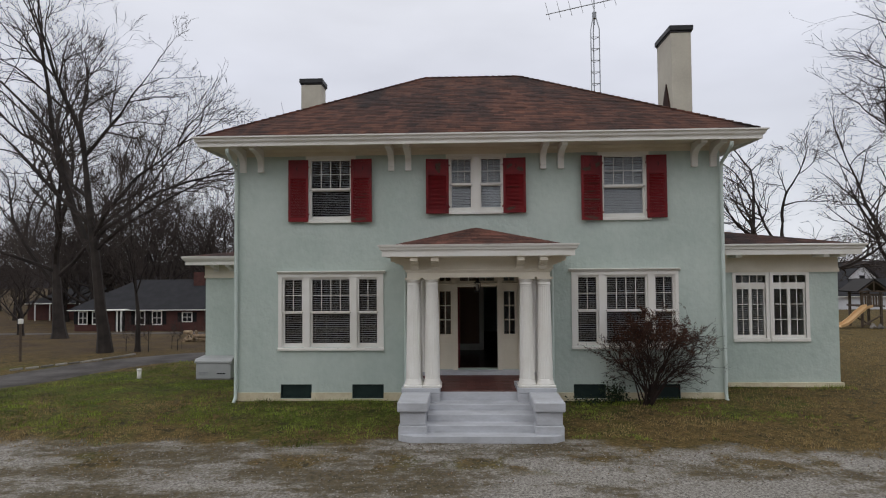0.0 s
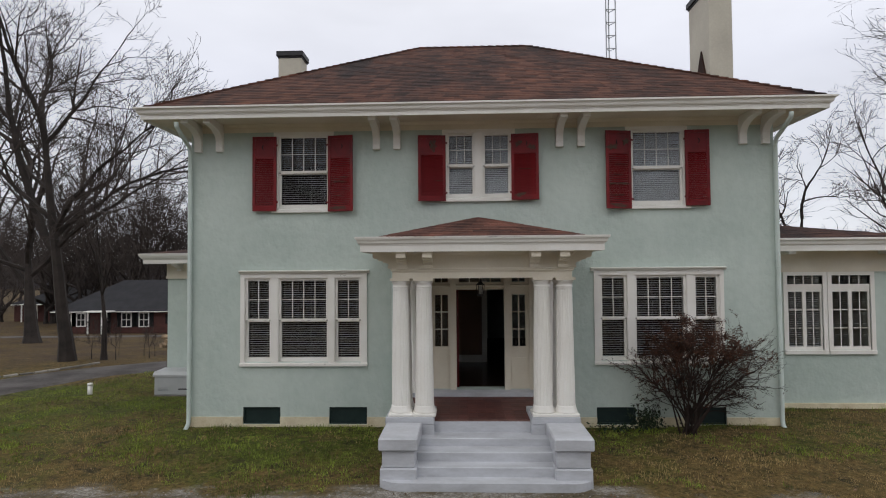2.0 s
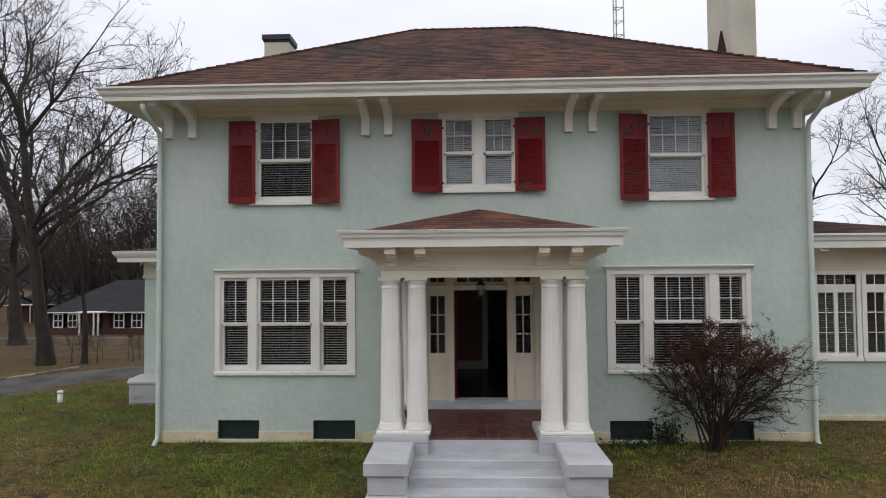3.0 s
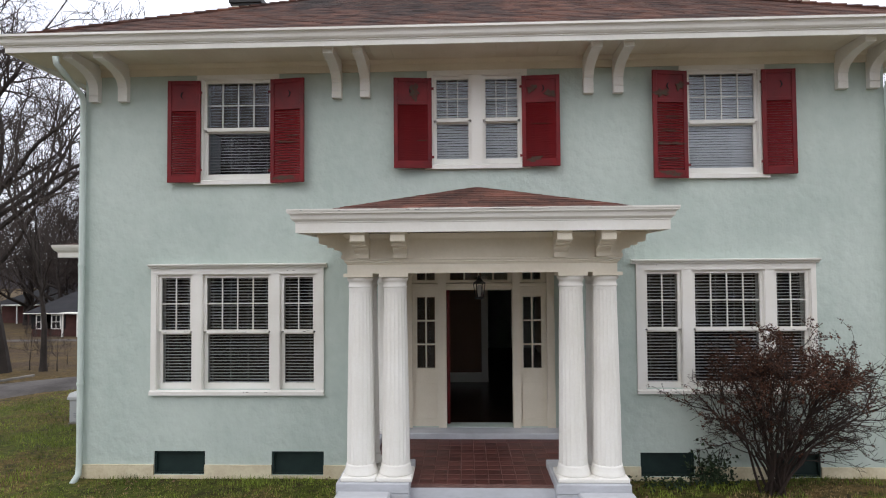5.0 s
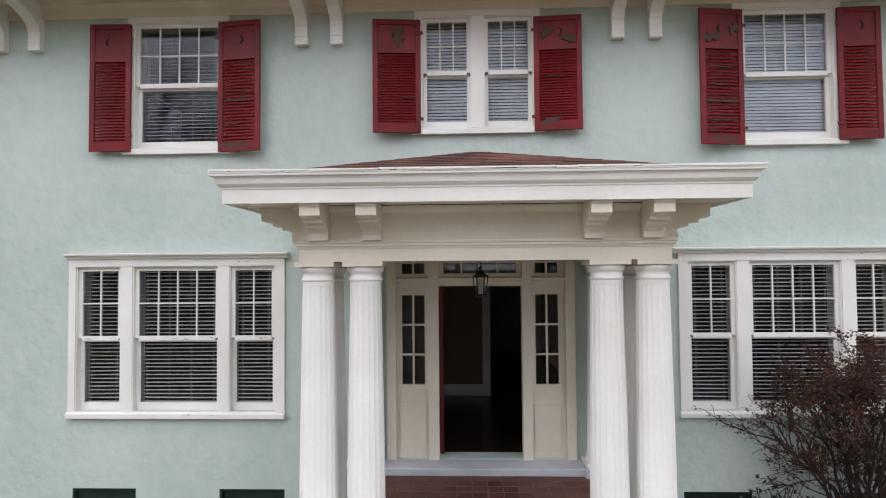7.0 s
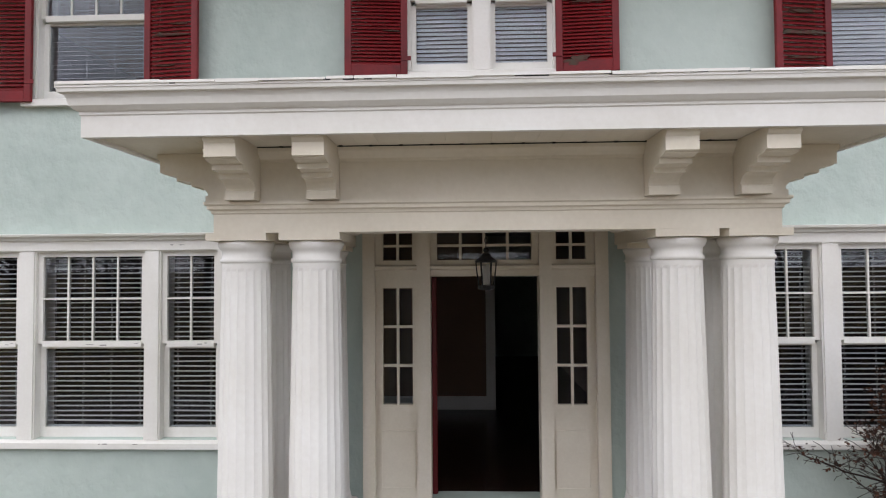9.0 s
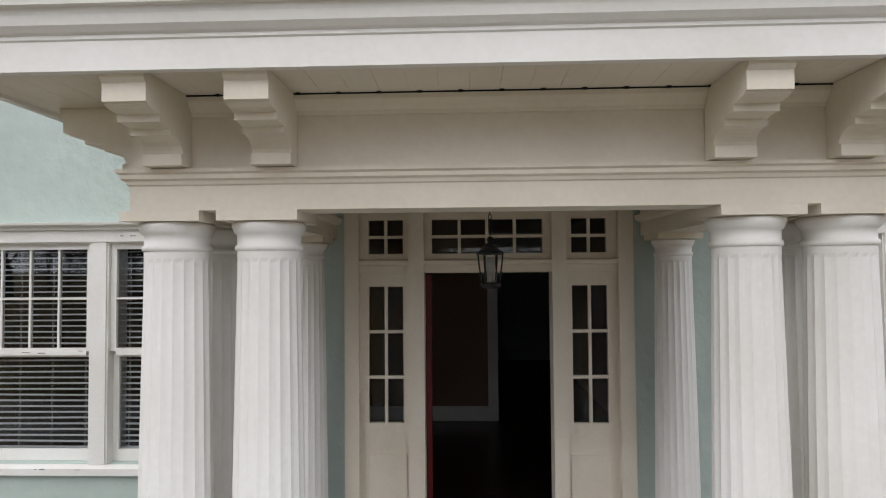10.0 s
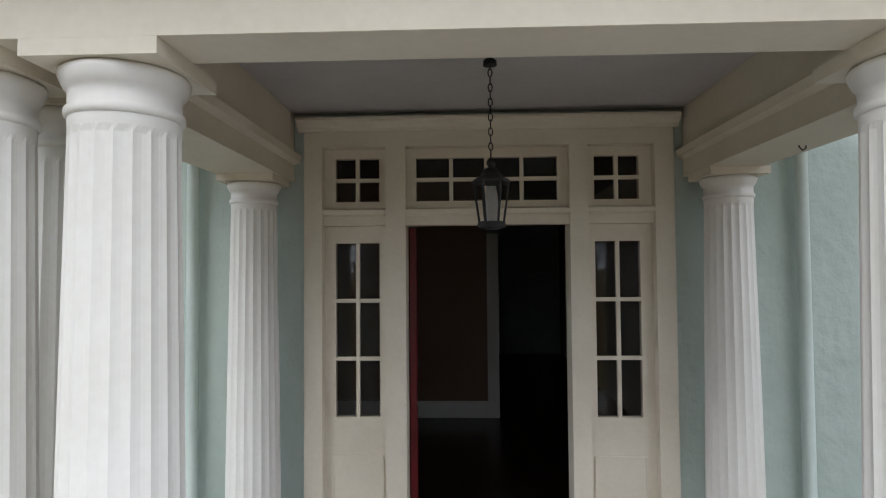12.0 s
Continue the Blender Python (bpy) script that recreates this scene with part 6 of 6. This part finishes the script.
for k in range(24):
    phi = radians(14 + 154 * (k + rs.uniform(0.1, 0.9)) / 24)
    reach = 1.52 if phi < 1.2 else 1.02 + 0.5 * max(0.0, 1.75 - phi)
    end = Vector((sx + 0.08 + reach * math.cos(phi) * rs.uniform(0.7, 1.0), sy + rs.uniform(-0.75, 0.3), sz_ + 0.6 + 1.28 * math.sin(phi) * rs.uniform(0.72, 1.0)))
    root = Vector((sx + rs.uniform(-0.13, 0.13), sy + rs.uniform(-0.1, 0.1), sz_ - 0.05))
    bend = root.lerp(end, 0.36) + Vector((0, 0, 0.24 + 0.24 * abs(math.cos(phi))))
    pts = []
    for i in range(10):
        t = i / 9
        p = root * (1 - t) ** 2 + bend * (2 * t * (1 - t)) + end * t ** 2
        pts.append(p + Vector((rs.gauss(0, 0.016), rs.gauss(0, 0.016), rs.gauss(0, 0.016))) * min(1, i))
    stems.append((0, pts, [0.019 * (1 - 0.68 * i / 9) for i in range(10)]))
    for _ in range(rs.randint(6, 9)):
        f = rs.uniform(0.30, 1.0) * 8.99
        i = int(f)
        along = (pts[i + 1] - pts[i]).normalized()
        side = along.cross(Vector((rs.gauss(0, 1), rs.gauss(0, 1), rs.gauss(0, 1)))).normalized()
        limbs(rs, pts[i].lerp(pts[i + 1], f - i), along * 0.85 + side * rs.uniform(0.35, 0.8), rs.uniform(0.3, 0.62), 0.0085, 1, plan, stems)
stems = [(l + 1, [Vector((p.x, min(p.y, -0.12), max(p.z, 0.14))) for p in ps], r) for l, ps, r in stems]
tagged(part("stem", branch_mesh("stem", [r for r in stems if r[0] <= 1], "shrubwood", 0.006), "shrubwood", shrub), kind="stuff")
tagged(part("twig", branch_mesh("twig", [r for r in stems if r[0] > 1], "shrubwood", 0.0026), "shrubwood", shrub), kind="stuff")
spots = []
for l, ps, r in stems:
    if l >= 3:
        for p in ps:
            high = min(1.0, max(0.0, (p.z - 1.35) / 0.5))
            near = 1 - min(1.0, abs(p.x - 3.98) / 1.05)
            if rs.random() < 0.03 + 0.62 * high * min(1.0, near * 1.6) + (0.10 if p.x < 3.4 and p.z > 1.0 else 0):
                spots += [p + Vector((rs.gauss(0, 0.02), rs.gauss(0, 0.02), rs.gauss(0, 0.02))) for _ in range(4)]
tagged(part("leaves", leaf_mesh("leaves", spots, 0.034, "dryleaf", rs), "dryleaf", shrub, "dry red-brown leaves"), kind="stuff")
# evergreen creeper by the vent
iv = thing("creeper", (3.12, -0.2, 0.2), "small dark evergreen creeper at the foundation vent", "plant")
spots = [Vector((3.12 + rs.gauss(0, 0.16), -0.14 - abs(rs.gauss(0, 0.06)), 0.20 + abs(rs.gauss(0, 0.2)))) for _ in range(420)]
spots += [Vector((2.6 + rs.gauss(0, 0.35), -0.2 - abs(rs.gauss(0, 0.1)), 0.18 + abs(rs.gauss(0, 0.06)))) for _ in range(200)]
tagged(part("leaves", leaf_mesh("leaves", spots, 0.06, "ivy", rs), "ivy", iv), kind="stuff")
st = bmesh.new()
for k in range(9):
    x = 3.12 + rs.uniform(-0.15, 0.15)
    tube(st, [(x, -0.15, 0.12), (x + rs.uniform(-0.15, 0.15), -0.13, 0.4), (x + rs.uniform(-0.25, 0.25), -0.11, 0.62)], 0.005, 4)
part("stems", st, "shrubwood", iv)

# ---- grass, stones and fallen leaves ----
rg = np.random.RandomState(5)


def blades(n, x0, x1, y0, y1, h0, h1, keep):
    verts, faces = [], []
    xs, ys = rg.uniform(x0, x1, n), rg.uniform(y0, y1, n)
    hs, an, le = rg.uniform(h0, h1, n), rg.uniform(0, 6.283, n), rg.uniform(0.2, 1.0, n)
    for x, y, h, a, l in zip(xs, ys, hs, an, le):
        if not keep(x, y):
            continue
        h *= 0.5 + 0.9 * max(0.0, 0.5 + noise.noise((x * 1.3, y * 1.3, 9)))
        z = ground_z(x, y) - 0.005
        c, s = math.cos(a) * 0.005, math.sin(a) * 0.005
        k = len(verts)
        verts += [(x - c, y - s, z), (x + c, y + s, z), (x - s * 9 * l * h * 10, y + c * 9 * l * h * 10, z + h)]
        faces.append((k, k + 1, k + 2))
    return verts, faces


def on_lawn(x, y):
    if -1.6 < x < 1.62 and y > -3.3 or abs(x) < 2.3 and y < -2.95:
        return False
    if noise.noise((x * 4.2, y * 4.2, 31)) + 0.5 * noise.noise((x * 11, y * 11, 5)) < -0.18:
        return False
    return y > -3.25 + 0.9 * noise.noise((x * 0.8, y * 0.8, 4))


def dryness(x, y):
    d = 0.9 * noise.noise((x * 0.45, y * 0.7, 21)) + 0.5 * noise.noise((x * 1.9, y * 1.9, 8)) + 0.35 * noise.noise((x * 6, y * 6, 3))
    d += 0.55 * ease(-1.6, -3.2, y) * ease(-3.0, -7.0, x) + 0.5 * ease(-1.4, -3.0, y) * ease(2.0, 4.0, x) + 0.25 * ease(3, 9, x) + 0.15 * ease(-8, -11, x)
    return d - 0.25 * ease(3.5, 1.5, abs(x + 3.0))


v1, f1 = blades(150000, -13, 13, -4.2, -0.03, 0.015, 0.070, lambda x, y: on_lawn(x, y) and dryness(x, y) < 0.12)
tagged(part("grass", mesh_of("grass", v1, f1, "grass"), "grass"), "short patchy green winter grass before the house", "grass", kind="stuff")
v1, f1 = blades(110000, -13, 13, -4.2, -0.03, 0.010, 0.052, lambda x, y: on_lawn(x, y) and dryness(x, y) > -0.02)
tagged(part("grass", mesh_of("grass", v1, f1, "strawgrass"), "strawgrass"), "dry straw-coloured grass before the house", "grass", kind="stuff")
v2, f2 = blades(30000, -12.6, -5.8, 0, 9, 0.02, 0.07, lambda x, y: x > -12.3 + 0.22 * max(0, y - 2.5) ** 1.15 and not (x > -8.45 and y > 3.4))
tagged(part("grass", mesh_of("grass", v2, f2, "grass"), "grass"), "longer green grass beside the driveway", "grass", kind="stuff")
v3, f3 = blades(22000, 5.8, 16, -0.2, 12, 0.03, 0.08, lambda x, y: x > 9.3 or y < 1.3)
tagged(part("grass", mesh_of("grass", v3, f3, "strawgrass"), "strawgrass"), "dry brownish grass beside the wing", "grass", kind="stuff")
v4, f4 = blades(5000, -5.8, 9.2, -0.30, -0.04, 0.03, 0.10, lambda x, y: (abs(x) > 1.6 and x < 5.7) and noise.noise((x * 1.7, 3, 7)) > -0.15)
v5, f5 = blades(900, 5.8, 9.3, 1.0, 1.33, 0.03, 0.09, lambda x, y: noise.noise((x * 1.7, 3, 7)) > -0.2)
k4 = len(v4)
v4, f4 = v4 + v5, f4 + [tuple(i + k4 for i in f) for f in f5]
tagged(part("weeds", mesh_of("weeds", v4, f4, "grass"), "grass"), "tall ragged weeds along the foot of the walls", "grass", kind="stuff")
sv, sf = [], []
for x, y, r in zip(rg.uniform(-10, 10, 9000), rg.uniform(-6.0, -2.9, 9000), rg.uniform(0.005, 0.017, 9000)):
    if y > -3.3 + 0.5 * noise.noise((x, y, 2)) and not (abs(x) < 2.2 and y < -2.95):
        continue
    z, k = ground_z(x, y), len(sv)
    q = rg.uniform(0.6, 1.3, 5)
    sv += [(x + r * q[0], y, z), (x, y + r * q[1], z + 0.002), (x - r * q[2], y, z), (x, y - r * q[3], z + 0.001), (x, y, z + r * q[4])]
    sf += [(k, k + 1, k + 4), (k + 1, k + 2, k + 4), (k + 2, k + 3, k + 4), (k + 3, k, k + 4)]
tagged(part("gravel", mesh_of("gravel", sv, sf, "stone"), "stone"), "loose grey gravel on the front drive", "gravel", kind="stuff")
lp = [Vector((x, y, ground_z(x, y) + 0.02)) for x, y in zip(rg.uniform(-12, 12, 1500), rg.uniform(-5, 0, 1500)) if not (abs(x) < 1.75 and y > -3.0)]
tagged(part("fallen_leaves", leaf_mesh("fallen_leaves", lp, 0.05, "fallen", rs), "fallen"), "scattered dead leaves on the grass", "leaves", kind="stuff")
hook = tagged(part("hook", tube(bmesh.new(), [(1.29, -0.85, 3.078), (1.29, -0.85, 3.055), (1.305, -0.85, 3.04), (1.32, -0.85, 3.05), (1.318, -0.85, 3.06)], 0.003, 6), "black"), "small black metal hook under the porch beam", "hook")
